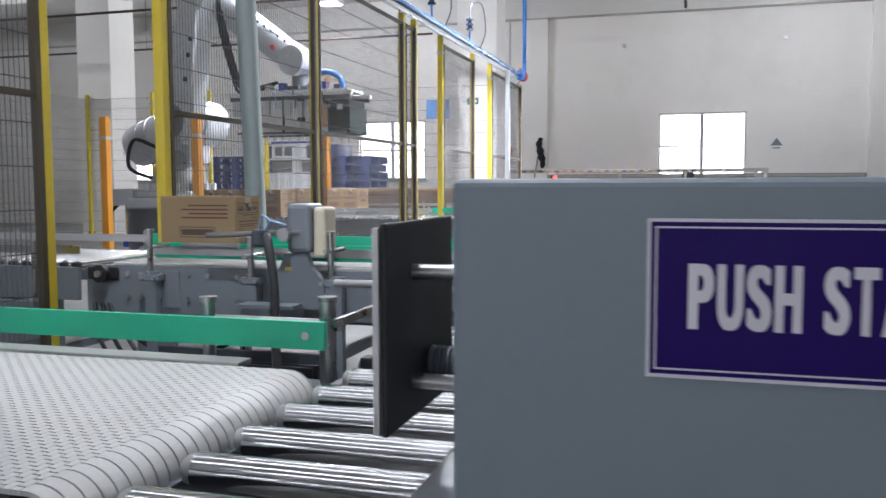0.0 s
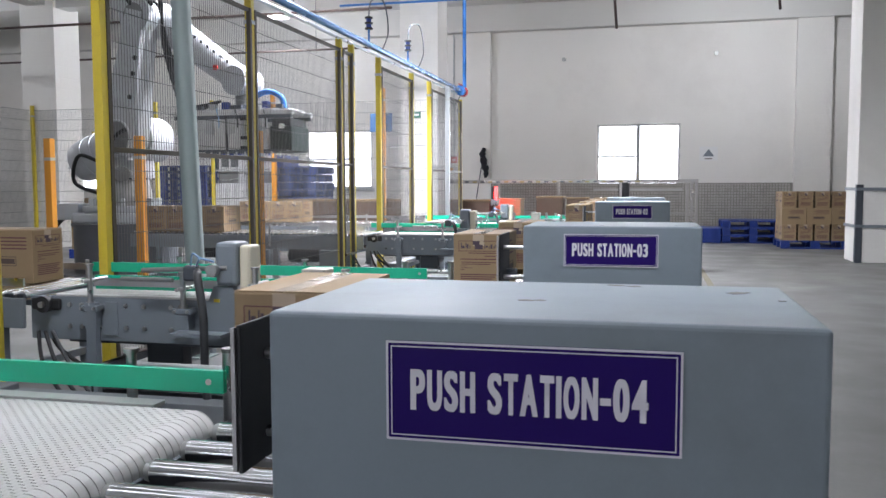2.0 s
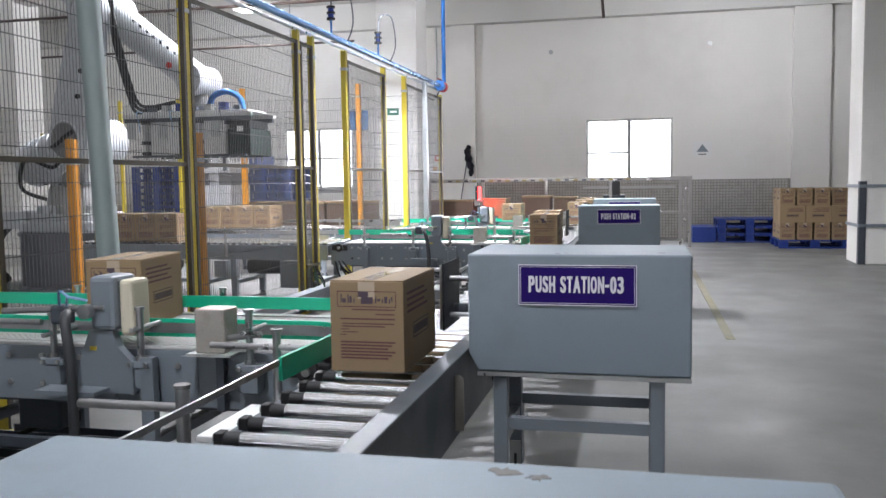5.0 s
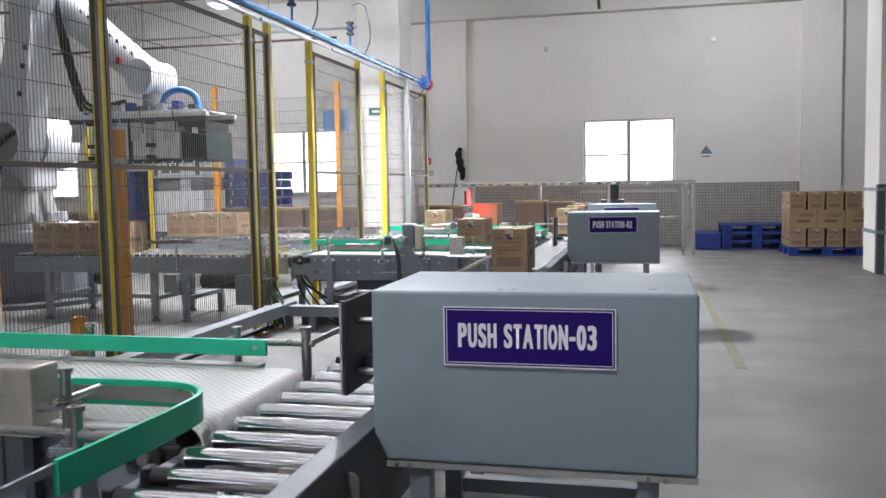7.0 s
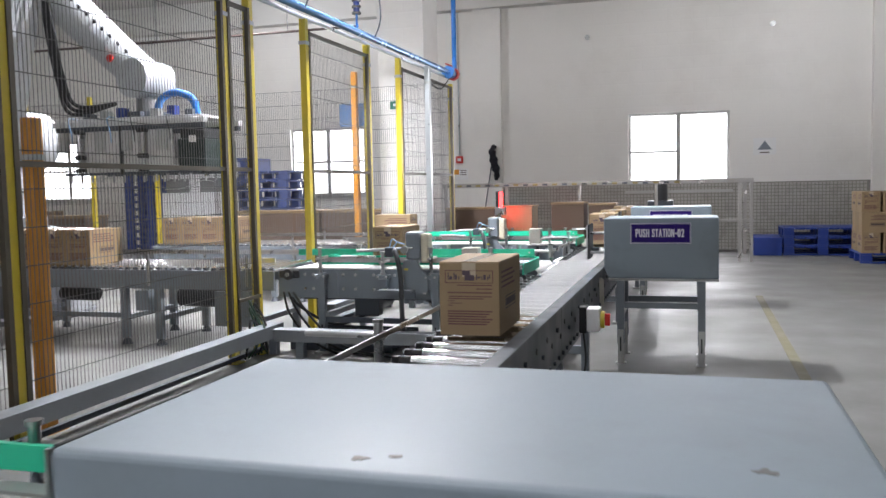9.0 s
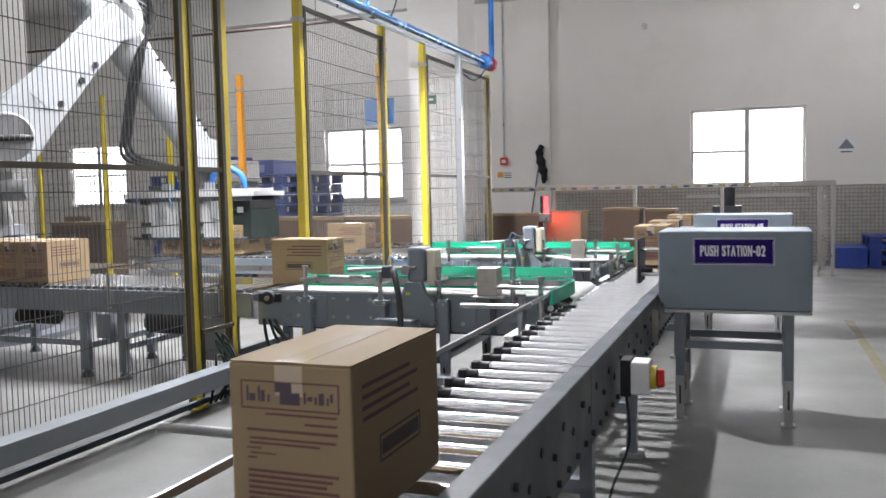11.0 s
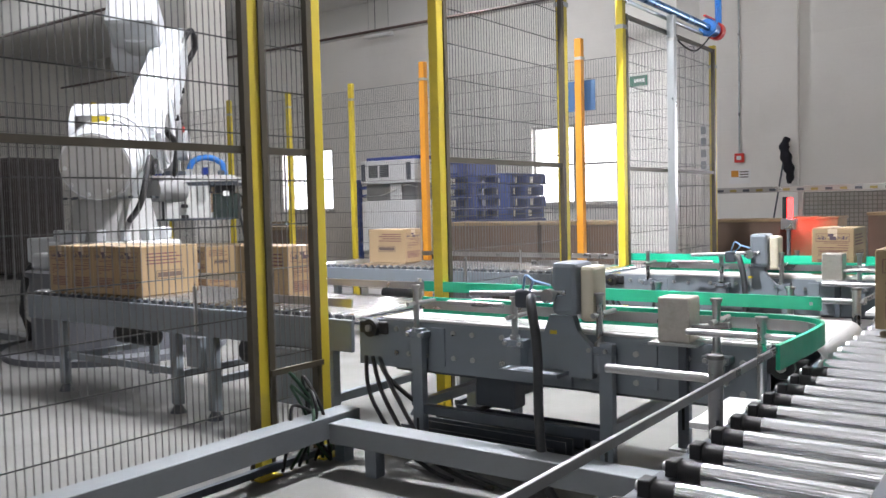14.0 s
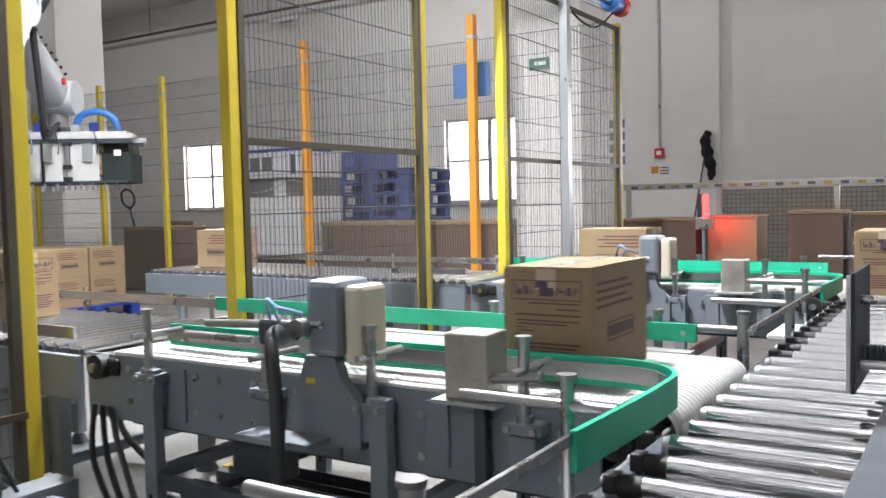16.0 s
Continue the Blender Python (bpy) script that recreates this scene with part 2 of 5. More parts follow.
for i, (a, b, c, d) in enumerate(WINDOWS):
    w = tagged(part("window_%d" % (i + 1), box(B(), a - 0.06, b + 0.06, Y1 - 0.04, Y1 + 0.0, c - 0.05, c - 0.0), ALU), "aluminium sliding window in front of bright daylight", "window", kind="structure")
    f = B()
    for x in (a, b - 0.05):
        box(f, x, x + 0.05, Y1 + 0.06, Y1 + 0.12, c, d)
    for z in (c, d - 0.05):
        box(f, a + 0.05, b - 0.05, Y1 + 0.06, Y1 + 0.12, z, z + 0.05)
    part("window_frame", f, ALU, w)
    m = (a + b) / 2
    part("mullion", box(B(), m - 0.04, m + 0.04, Y1 + 0.065, Y1 + 0.115, c + 0.05, d - 0.05), ALU, w)
    part("glazing_bar", box(B(), a + 0.05, m - 0.04, Y1 + 0.07, Y1 + 0.11, (c + d) / 2 - 0.02, (c + d) / 2 + 0.02), ALU, w)
    if i < 2:
        part("glazing_bar", box(B(), m + 0.04, b - 0.05, Y1 + 0.07, Y1 + 0.11, (c + d) / 2 - 0.02, (c + d) / 2 + 0.02), ALU, w)
    area_lamp("window_daylight", look(((a + b) / 2, Y1 + 0.3, (c + d) / 2), ((a + b) / 2, Y1 - 5, 0.8)), b - a, d - c, 90, (0.95, 0.98, 1.0))

for x, y, w in ((-18.5, 14.3, 0.75), (-11.15, 14.4, 0.75), (-3.65, 14.75, 0.7), (3.75, 13.95, 0.75), (-11.15, 1.0, 0.75), (3.75, 1.0, 0.75)):
    setting("column", box(B(), x - w / 2, x + w / 2, y - w / 2, y + w / 2, 0, H, 0.01), WALL, "white plastered concrete column", "column")
setting("pilaster", box(B(), -3.72, -3.18, Y1 - 0.12, Y1 + 0.002, 0, H), WALL, "plastered pilaster on the wall", "pilaster")
setting("pilaster", box(B(), 3.3, 4.0, Y1 - 0.15, Y1 + 0.002, 0, H), WALL, "plastered pilaster on the wall", "pilaster")
for x0, x1, y0, y1, z0 in ((X0, X1, Y1 - 0.25, Y1, 4.62), (X0, X1, 14.1, 14.5, 4.6), (-11.35, -10.95, Y0, 14.1, 4.65), (-3.85, -3.45, Y0, 14.1, 4.75), (X0, X1, 1.0, 1.4, 4.7)):
    setting("ceiling_beam", box(B(), x0, x1, y0, y1, z0, H), BEAM, "white painted concrete ceiling beam", "beam")
# small tiles on the lower wall
td = B()
box(td, -3.18, 3.3, Y1 - 0.012, Y1 + 0.002, 0, 1.22)
dado = setting("wall_tiling", td, material("tile_grout", (0.24, 0.23, 0.21), 0.8), "small pale grey mosaic tiles on the lower wall", "tiles")
tb = B()
for i in range(107):
    for j in range(20):
        x, z = -3.16 + i * 0.06, 0.015 + j * 0.06
        vs = [tb.verts.new(p) for p in ((x, Y1 - 0.016, z), (x + 0.048, Y1 - 0.016, z), (x + 0.048, Y1 - 0.016, z + 0.048), (x, Y1 - 0.016, z + 0.048))]
        tb.faces.new(vs)
tagged(part("mosaic_tiles", tb, TILE, dado), kind="stuff")

# ceiling lamps: square high-bay panels, two placed from cast shadows, five added as fill
LAMPS = [(-2.4, 10.0, 5.0, 520), (-5.2, 10.8, 5.0, 310), (-1.0, 1.4, 4.9, 200), (-7.0, 15.8, 4.55, 190), (2.2, 15.8, 4.55, 140), (-14.5, 11.5, 4.55, 180), (-7.0, 3.0, 4.55, 60)]
for x, y, z, p in LAMPS:
    t = thing("ceiling_lamp", "unseen white square high-bay lamp hanging under the ceiling", "lamp", (x, y, z), "high-bay lamps")
    part("housing", box(B(), -0.22, 0.22, -0.22, 0.22, 0.02, 0.12, 0.01), WHITE, t)
    part("diffuser", box(B(), -0.19, 0.19, -0.19, 0.19, 0.005, 0.02), LAMPGLOW, t)
    part("rod", rod(B(), (0, 0, 0.12), (0, 0, H - z), 0.012), STEEL, t)
    if z > 4.8:
        area_lamp("lamp_light", pose(x, y, z - 0.01), 0.13, 0.13, p).data.spread = radians(145)
        p *= 0.2
    bulb = bpy.data.lights.new("lamp_light", "POINT")
    bulb.energy, bulb.shadow_soft_size, bulb.color = p, 0.05, (0.93, 0.98, 1.0)
    new("lamp_light", bulb).location = (x, y, z - 0.07)

# linear panel lamps over the roller line
TUBE = material("tube_glow", (0.9, 0.9, 0.9), 0.5, vary=0.0, bump=0, emit=(0.95, 0.98, 1.0, 8.5))
for x, y in [(x, y) for y in (-3.2, -0.4, 2.4, 5.2, 8.0, 10.8, 13.4) for x in (-3.1, -1.85, -0.6)]:
    t = thing("panel_lamp", "white linear panel lamp under the ceiling", "lamp", (x, y, 4.6), "panel lamps")
    part("tray", box(B(), -0.62, 0.62, -0.14, 0.14, 0.03, 0.09, 0.005), WHITE, t)
    part("diffuser", box(B(), -0.6, 0.6, -0.06, 0.06, 0.012, 0.029), TUBE, t)
    for h in (-0.4, 0.4):
        part("hanger", rod(B(), (h, 0, 0.09), (h, 0, H - 4.6 if x > -3 or y > 14 else 0.14), 0.006, 6), STEEL, t)

t = thing("batten_lamp", "unlit white twin batten lamp under the far ceiling beam", "lamp", (-10.8, 18.55, 4.42))
part("spine", box(B(), -0.35, 0.35, -0.03, 0.03, 0.03, 0.09, 0.006), WHITE, t)
for y in (-0.06, 0.06):
    part("tube", rod(B(), (-0.34, y, 0.03), (0.34, y, 0.03), 0.018, 10), CEIL, t)
for x in (-0.25, 0.25):
    part("hanger", rod(B(), (x, 0, 0.09), (x, 0.0, H - 4.42), 0.006, 6), STEEL, t)

# thin service pipes under the ceiling
for y, x0, x1 in ((12.6, -20, -3.6), (16.2, -18, -5.0)):
    t = thing("service_pipe", "thin brown service pipe hung under the ceiling", "pipe", (0, y, 3.95 if y < 17 else 4.3), "service pipes")
    part("pipe", rod(B(), (x0, 0, 0), (x1, 0, 0), 0.022, 8), material("rusty_pipe", (0.075, 0.048, 0.04), 0.7), t)
    for k in range(5):
        x = x0 + (x1 - x0) * (k + 0.5) / 5
        part("hanger", rod(B(), (x, 0, 0), (x, 0, H - t.location.z), 0.006, 6), DARK, t)

for x, y, z in ((-0.2, 13.6, 3.65), (2.28, 14.0, 3.9)):
    t = thing("drop_pipe", "short brown pipe hanging from the ceiling", "pipe", (x, y, z), "drop pipes")
    part("pipe", rod(B(), (0, 0, 0), (-0.12, 0.0, H - z), 0.022, 8), material("rusty_drop_pipe", (0.07, 0.045, 0.04), 0.7), t)


# ---- lettering ----
GLYPH = {"I": 9, "-": 18, " ": 15, "A": 31, "T": 24, "S": 25}


def text_mesh(text, width, height):
    """Heavy condensed capitals: each one is fitted to its own narrow box."""
    bm = B()
    x = 0.0
    for ch in text:
        w = GLYPH.get(ch, 27)
        if ch != " ":
            c = bpy.data.curves.new("letter", "FONT")
            c.body, c.extrude, c.offset = ch, 0.0, 0.02
            ob = bpy.data.objects.new("letter", c)
            scene.collection.objects.link(ob)
            bpy.context.view_layer.update()
            me = bpy.data.meshes.new_from_object(ob.evaluated_get(bpy.context.evaluated_depsgraph_get()))
            bpy.data.objects.remove(ob)
            co = np.array([v.co[:] for v in me.vertices])
            lo, hi = co.min(0), co.max(0)
            d0 = 0.0 if ch in "I-" else 1.9
            z0, z1 = (0.36, 0.53) if ch == "-" else (0.0, 1.0)
            for i, d in enumerate((-1.0, -0.5, 0.0, 0.5, 1.0)):
                n = len(bm.verts)
                bm.from_mesh(me)
                bm.verts.ensure_lookup_table()
                for v in bm.verts[n:]:
                    u, q = (v.co.x - lo[0]) / (hi[0] - lo[0]), (v.co.y - lo[1]) / (hi[1] - lo[1])
                    v.co = (x + d0 + d0 * d + u * (w - 2 * d0), -0.0001 * i, (z0 + q * (z1 - z0)) * height)
            bpy.data.meshes.remove(me)
        x += w + 3.2
    for v in bm.verts:
        v.co.x *= width / (x - 3.2)
    me = bpy.data.meshes.new("letters")
    bm.to_mesh(me)
    bm.free()
    return me


# ---- push stations ----
SIGNWHITE = material("white_vinyl", (0.72, 0.70, 0.76), 0.4, vary=0.02)
CABINET = material("cabinet_paint", (0.215, 0.262, 0.298), 0.52, vary=0.05, scale=2, fine=160, bump=0.02, rough_vary=0.08, stain=(0.13, 0.14, 0.14), stain_amount=0.4, stain_scale=3.2)
FOOT = material("galvanised_foot", (0.45, 0.46, 0.45), 0.45, 0.6, vary=0.08)
SCUFF = material("scuffed_metal", (0.15, 0.14, 0.125), 0.6, vary=0.3, scale=40)


def push_station(y, text):
    t = thing("push_station", "grey sheet-steel push station with a navy sign reading " + text, "machine", (0.16, y, 0), "push stations")
    cb = B()
    outline = [(-0.345, 0.60), (0.38, 0.60), (0.38, 1.015), (-0.38, 1.015), (-0.38, 0.665)]
    front, back = ([cb.verts.new((px, py, pz)) for px, pz in outline] for py in (0.0, 0.45))
    cb.faces.new(front)
    cb.faces.new(back[::-1])
    for i in range(5):
        cb.faces.new((front[i], front[i - 1], back[i - 1], back[i]))
    bmesh.ops.bevel(cb, geom=cb.edges[:], offset=0.008, segments=3, affect="EDGES", profile=0.5)
    cab = part("cabinet", cb, CABINET, t, "smooth grey painted sheet-steel cover")
    part("skirt", box(B(), -0.35, 0.38, 0.004, 0.44, 0.583, 0.598), FOOT, t)
    for x in (-0.32, -0.29, 0.27, 0.31):
        part("screw", rod(B(), (x, 0.0, 0.59), (x, -0.006, 0.59), 0.006, 8), STEEL, cab)
    sign = part("sign", box(B(), -0.20, 0.20, -0.004, -0.0005, 0.84, 0.98), NAVY, t, "navy sign with white capital letters")
    bd = B()
    for o, w in ((0.0, 0.003), (0.007, 0.0015)):
        for x0, x1, z0, z1 in ((-0.2 + o, 0.2 - o, 0.98 - o - w, 0.98 - o), (-0.2 + o, 0.2 - o, 0.84 + o, 0.84 + o + w), (-0.2 + o, -0.2 + o + w, 0.84 + o + w, 0.98 - o - w), (0.2 - o - w, 0.2 - o, 0.84 + o + w, 0.98 - o - w)):
            box(bd, x0, x1, -0.0052, -0.0041, z0, z1)
    part("border", bd, SIGNWHITE, sign)
    me = text_mesh(text, 0.322, 0.057)
    me.materials.append(SIGNWHITE)
    part("letters", me, None, sign, at=(-0.165, -0.0052, 0.884))
    for x in (-0.27, 0.27):
        for yy in (0.04, 0.40):
            leg = part("leg", box(B(), x - 0.025, x + 0.025, yy - 0.025, yy + 0.025, 0.14, 0.582, 0.003), GREY, t)
            part("foot", box(B(), x - 0.02, x + 0.02, yy - 0.032, yy - 0.026, 0.0, 0.24, 0.001), FOOT, leg, "galvanised slotted foot")
            part("slot", box(B(), x - 0.005, x + 0.005, yy - 0.0345, yy - 0.0322, 0.09, 0.19), BLACK, leg)
            part("foot_plate", box(B(), x - 0.035, x + 0.035, yy - 0.03, yy + 0.03, 0.0, 0.008), FOOT, leg)
        part("side_bar", box(B(), x - 0.018, x + 0.018, 0.066, 0.374, 0.33, 0.38), GREY, t)
    for yy in (0.04, 0.40):
        part("cross_bar", box(B(), -0.244, 0.244, yy - 0.018, yy + 0.018, 0.39, 0.43), GREY, t)
    return t


STATIONS = [(0.77, "PUSH STATION-04"), (3.38, "PUSH STATION-03"), (8.68, "PUSH STATION-02"), (11.3, "PUSH STATION-01")]
for sy, text in STATIONS:
    push_station(sy, text)
for x, y, s in ((0.13, 0.96, 0.014), (0.15, 0.965, 0.01), (0.26, 1.19, 0.016), (0.29, 1.18, 0.012), (0.46, 1.12, 0.024), (0.515, 1.03, 0.009), (0.09, 3.42, 0.010), (0.44, 3.46, 0.012), (0.12, 3.43, 0.008)):
    b = B()
    rim = [(x + s * random.uniform(0.3, 1.1) * math.cos(k * 0.393), y + s * random.uniform(0.2, 0.9) * math.sin(k * 0.393)) for k in range(16)]
    top, low = ([b.verts.new((u, v, h)) for u, v in rim] for h in (1.0156, 1.0147))
    b.faces.new(top)
    for k in range(16):
        b.faces.new((top[k], top[k - 1], low[k - 1], low[k]))
    o = part("paint_chip", b, SCUFF)
    tagged(o, "dark chipped paint patch on a grey cabinet top", "paint chip", "paint chips")

# pusher heads, one in front of each station
PUSHERS = []
for sy, text in STATIONS:
    t = thing("pusher_head", "black steel pusher plate with a bright edge on guide rods", "pusher", (-0.345, sy + 0.15, 0.0), "pusher heads")
    part("plate", box(B(), -0.004, 0.004, 0, 0.28, 0.712, 0.965, 0.003), BLACK, t)
    part("edge_strip", box(B(), -0.012, -0.0045, -0.004, 0.004, 0.717, 0.96), STEEL, t, "bright steel edge")
    for z in (0.76, 0.90):
        part("guide_rod", rod(B(), (0.004, 0.1, z), (0.42, 0.1, z), 0.01, 10), STEEL, t)
    sp = B()
    pts = [(0.01 + 0.05 * k / 60, 0.16 + 0.022 * math.cos(k * 0.7), 0.77 + 0.022 * math.sin(k * 0.7)) for k in range(61)]
    part("spring", tube(sp, pts, 0.004, 5), DARK, t)
    PUSHERS.append(t)
SCUFFSTEEL = material("scuffed_stainless", (0.50, 0.47, 0.42), 0.42, 0.85, vary=0.16, scale=14, fine=90, stain=(0.3, 0.26, 0.2), stain_amount=0.5, stain_scale=18, rough_vary=0.15)
GATES = []
for sy, text in STATIONS:
    t = thing("stop_gate", "bright steel pop-up stop gate beside the rollers", "stop gate", (-0.32, sy - 0.16, 0.0), "stop gates")
    gb = B()
    arc = [(0.115 - 0.02 + 0.02 * math.sin(k * math.pi / 10), 0.60 + 0.02 * math.cos(k * math.pi / 10)) for k in range(6)]
    rim = [(-0.08, 0.43), (-0.08, 0.615), (-0.075, 0.62)] + arc + [(0.115, 0.43)]
    fr, bk = ([gb.verts.new((gx, gy, gz)) for gx, gz in rim] for gy in (-0.003, 0.003))
    gb.faces.new(fr)
    gb.faces.new(bk[::-1])
    for k in range(len(rim)):
        gb.faces.new((fr[k], fr[k - 1], bk[k - 1], bk[k]))
    part("plate", gb, SCUFFSTEEL, t)
    part("rod", rod(B(), (0, 0, 0.30), (0, 0, 0.43), 0.01), DARK, t)
    GATES.append(t)

# ---- main roller line ----
RX0, RX1, RZ = -0.675, -0.305, 0.627
RAIL = material("dark_rail_paint", (0.078, 0.09, 0.105), 0.45, vary=0.08, scale=4, fine=120, stain=(0.16, 0.15, 0.13), stain_amount=0.25, stain_scale=6)
line = thing("roller_conveyor", "long grey roller conveyor with chrome rollers", "conveyor", (0, 0, 0))
ys = [-2.6, 0.2, 2.0, 4.4, 6.8, 9.2, 11.6, 14.0, 16.0]
for a, b in zip(ys, ys[1:]):
    part("side_rail", box(B(), RX1 + 0.005, RX1 + 0.07, a + 0.001, b - 0.001, 0.40, 0.665, 0.004), RAIL, line)
    part("side_rail", box(B(), RX0 - 0.045, RX0 - 0.005, a + 0.001, b - 0.001, 0.46, 0.60, 0.003), DARK, line)
bolt_me = mesh_of("bolt", rod(B(), (0, 0, 0), (0.012, 0, 0), 0.011, 8), DARK)
hole_me = mesh_of("hole", rod(B(), (0, 0, 0), (0.003, 0, 0), 0.013, 10), BLACK)
for k in range(48):
    y = 3.9 + k * 0.13
    part("hole" if k % 3 else "bolt", hole_me if k % 3 else bolt_me, None, line, at=(RX1 + 0.07, y, 0.53 + 0.05 * (k % 2)))
    part("bolt", bolt_me, None, line, at=(RX1 + 0.07, y + 0.05, 0.44))
for y in (-2, -0.3, 2.3, 4.9, 6.9, 8.0, 10.4, 13.0, 15.5):
    for x in (RX0 - 0.025, RX1 + 0.035):
        leg = part("leg", box(B(), x - 0.022, x + 0.022, y - 0.03, y + 0.03, 0.02, 0.398 if x > -0.5 else 0.458), GREY, line)
        part("foot", box(B(), x - 0.05, x + 0.05, y - 0.05, y + 0.05, 0, 0.02), FOOT, leg)
    part("cross_bar", box(B(), RX0 - 0.002, RX1 + 0.012, y - 0.02, y + 0.02, 0.2, 0.25), GREY, line)
roller_me = mesh_of("roller", rod(B(), (RX0 + 0.012, 0, 0), (RX1 - 0.003, 0, 0), 0.0258, 20), CHROME)
cap_me = mesh_of("roller_cap", rod(B(), (RX0 - 0.004, 0, 0), (RX0 + 0.0115, 0, 0), 0.02, 10, 0.024), FOOT)
short_me = mesh_of("short_roller", rod(B(), (RX0 + 0.052, 0, 0), (RX1 - 0.003, 0, 0), 0.0238, 18), CHROME)
sleeve_me = mesh_of("sleeve", rod(B(), (RX0 + 0.006, 0, 0), (RX0 + 0.0515, 0, 0), 0.0225, 12), BLACK)
tip_me = mesh_of("shaft_tip", rod(B(), (RX0 - 0.03, 0, 0.004), (RX0 + 0.006, 0, 0.004), 0.011, 8), STEEL)
saddle_me = mesh_of("saddle", box(B(), RX0 - 0.022, RX0 + 0.004, -0.02, 0.02, -0.012, 0.022, 0.003), BLACK)
for k in range(131):
    y = -2.5 + k * 0.141
    if any(L - 0.1 < y < L + 0.95 for L in (0.74, 3.35, 8.72, 11.35)) or y < 1.7:
        r = part("roller", roller_me, None, line, at=(0, y, 0.611))
        part("roller_cap", cap_me, None, r)
    else:
        r = part("roller", short_me, None, line, at=(0, y, 0.611))
        part("sleeve", sleeve_me, None, r)
        part("saddle", saddle_me, None, r)
        part("shaft_tip", tip_me, None, r)

# rotary isolator on the conveyor side
iso = thing("isolator_switch", "white isolator box with a yellow and red rotary knob", "switch", (-0.21, 7.3, 0.53))
part("back_box", box(B(), 0.001, 0.04, -0.05, 0.06, -0.07, 0.07, 0.004), BLACK, iso)
part("cover", box(B(), 0.04, 0.11, -0.055, 0.055, -0.06, 0.065, 0.008), WHITE, iso)
part("dial", rod(B(), (0.11, 0, 0), (0.132, 0, 0), 0.046, 20), YELLOW, iso)
part("knob", box(B(), 0.132, 0.16, -0.013, 0.013, -0.032, 0.032, 0.004), RED, iso)
part("cable", tube(B(), bez([(0.02, -0.02, -0.07), (0.03, -0.03, -0.25), (-0.02, -0.1, -0.4), (-0.06, 0.02, -0.525)]), 0.006, 6), BLACK, iso)

# ---- lanes ----
BELTLINK = material("white_modular_belt", (0.53, 0.53, 0.515), 0.5, vary=0.08, scale=3, fine=90, bump=0.15, stain=(0.42, 0.41, 0.38), stain_amount=0.5, stain_scale=2.5)
CREAM = material("cream_nylon", (0.62, 0.57, 0.44), 0.5, vary=0.04)
HOSE = material("grey_hose", (0.04, 0.042, 0.045), 0.5, vary=0.1)
AIRBLUE = material("pale_blue_tube", (0.25, 0.4, 0.62), 0.3, vary=0.05)
bolt_y = mesh_of("bolt", rod(B(), (0, 0, 0), (0, -0.008, 0), 0.012, 8), STEEL)
lroll = B()
rod(lroll, (0, 0.03, 0), (0, 0.72, 0), 0.024, 12)
lane_roller_me = mesh_of("roller", lroll, CHROME)
lcap = B()
box(lcap, -0.02, 0.02, 0.013, 0.028, -0.035, 0.012)
lane_cap_me = mesh_of("roller_bracket", lcap, DARK)


def belt_mesh(xa, xb=-2.58, zt=0.655, r=0.055, w0=0.05, w1=0.73):
    """A modular belt of small staggered links round two noses, shared by the lanes."""
    if "belt" in bpy.data.meshes:
        return bpy.data.meshes["belt"]
    path, n = [], 132
    for k in range(n):
        path.append((xa - (xa - xb) * k / (n - 1), zt, 0))
    for k in range(1, 15):
        a = math.pi * k / 15
        path.append((xa + r * math.sin(a), zt - r + r * math.cos(a), a))
        path.append((xb - r * math.sin(a), zt - r + r * math.cos(a), -a))
    vs, fs = [], []
    for i, (px, pz, a) in enumerate(path):
        c, q = math.cos(a), math.sin(a)
        y = w0 - (0.013 if i % 2 else 0)
        while y < w1:
            y0, y1 = max(y, w0), min(y + 0.0245, w1)
            k = len(vs)
            for h, yy0, yy1, v in ((0.00695, y0, y1, -0.006), (0.0060, y0 + 0.001, y1 - 0.001, 0.0)):
                for u in (-h, h):
                    vs += [(px + u * c + v * q, yy0, pz - u * q + v * c), (px + u * c + v * q, yy1, pz - u * q + v * c)]
            fs += [tuple(k + j for j in f) for f in ((4, 5, 7, 6), (0, 4, 6, 2), (1, 3, 7, 5), (0, 1, 5, 4), (2, 6, 7, 3))]
            y += 0.026
    me = bpy.data.meshes.new("belt")
    me.from_pydata(vs, [], fs)
    bm = B()
    bm.from_mesh(me)
    bmesh.ops.recalc_face_normals(bm, faces=bm.faces)
    bm.to_mesh(me)
    bm.free()
    me.materials.append(BELTLINK)
    return me


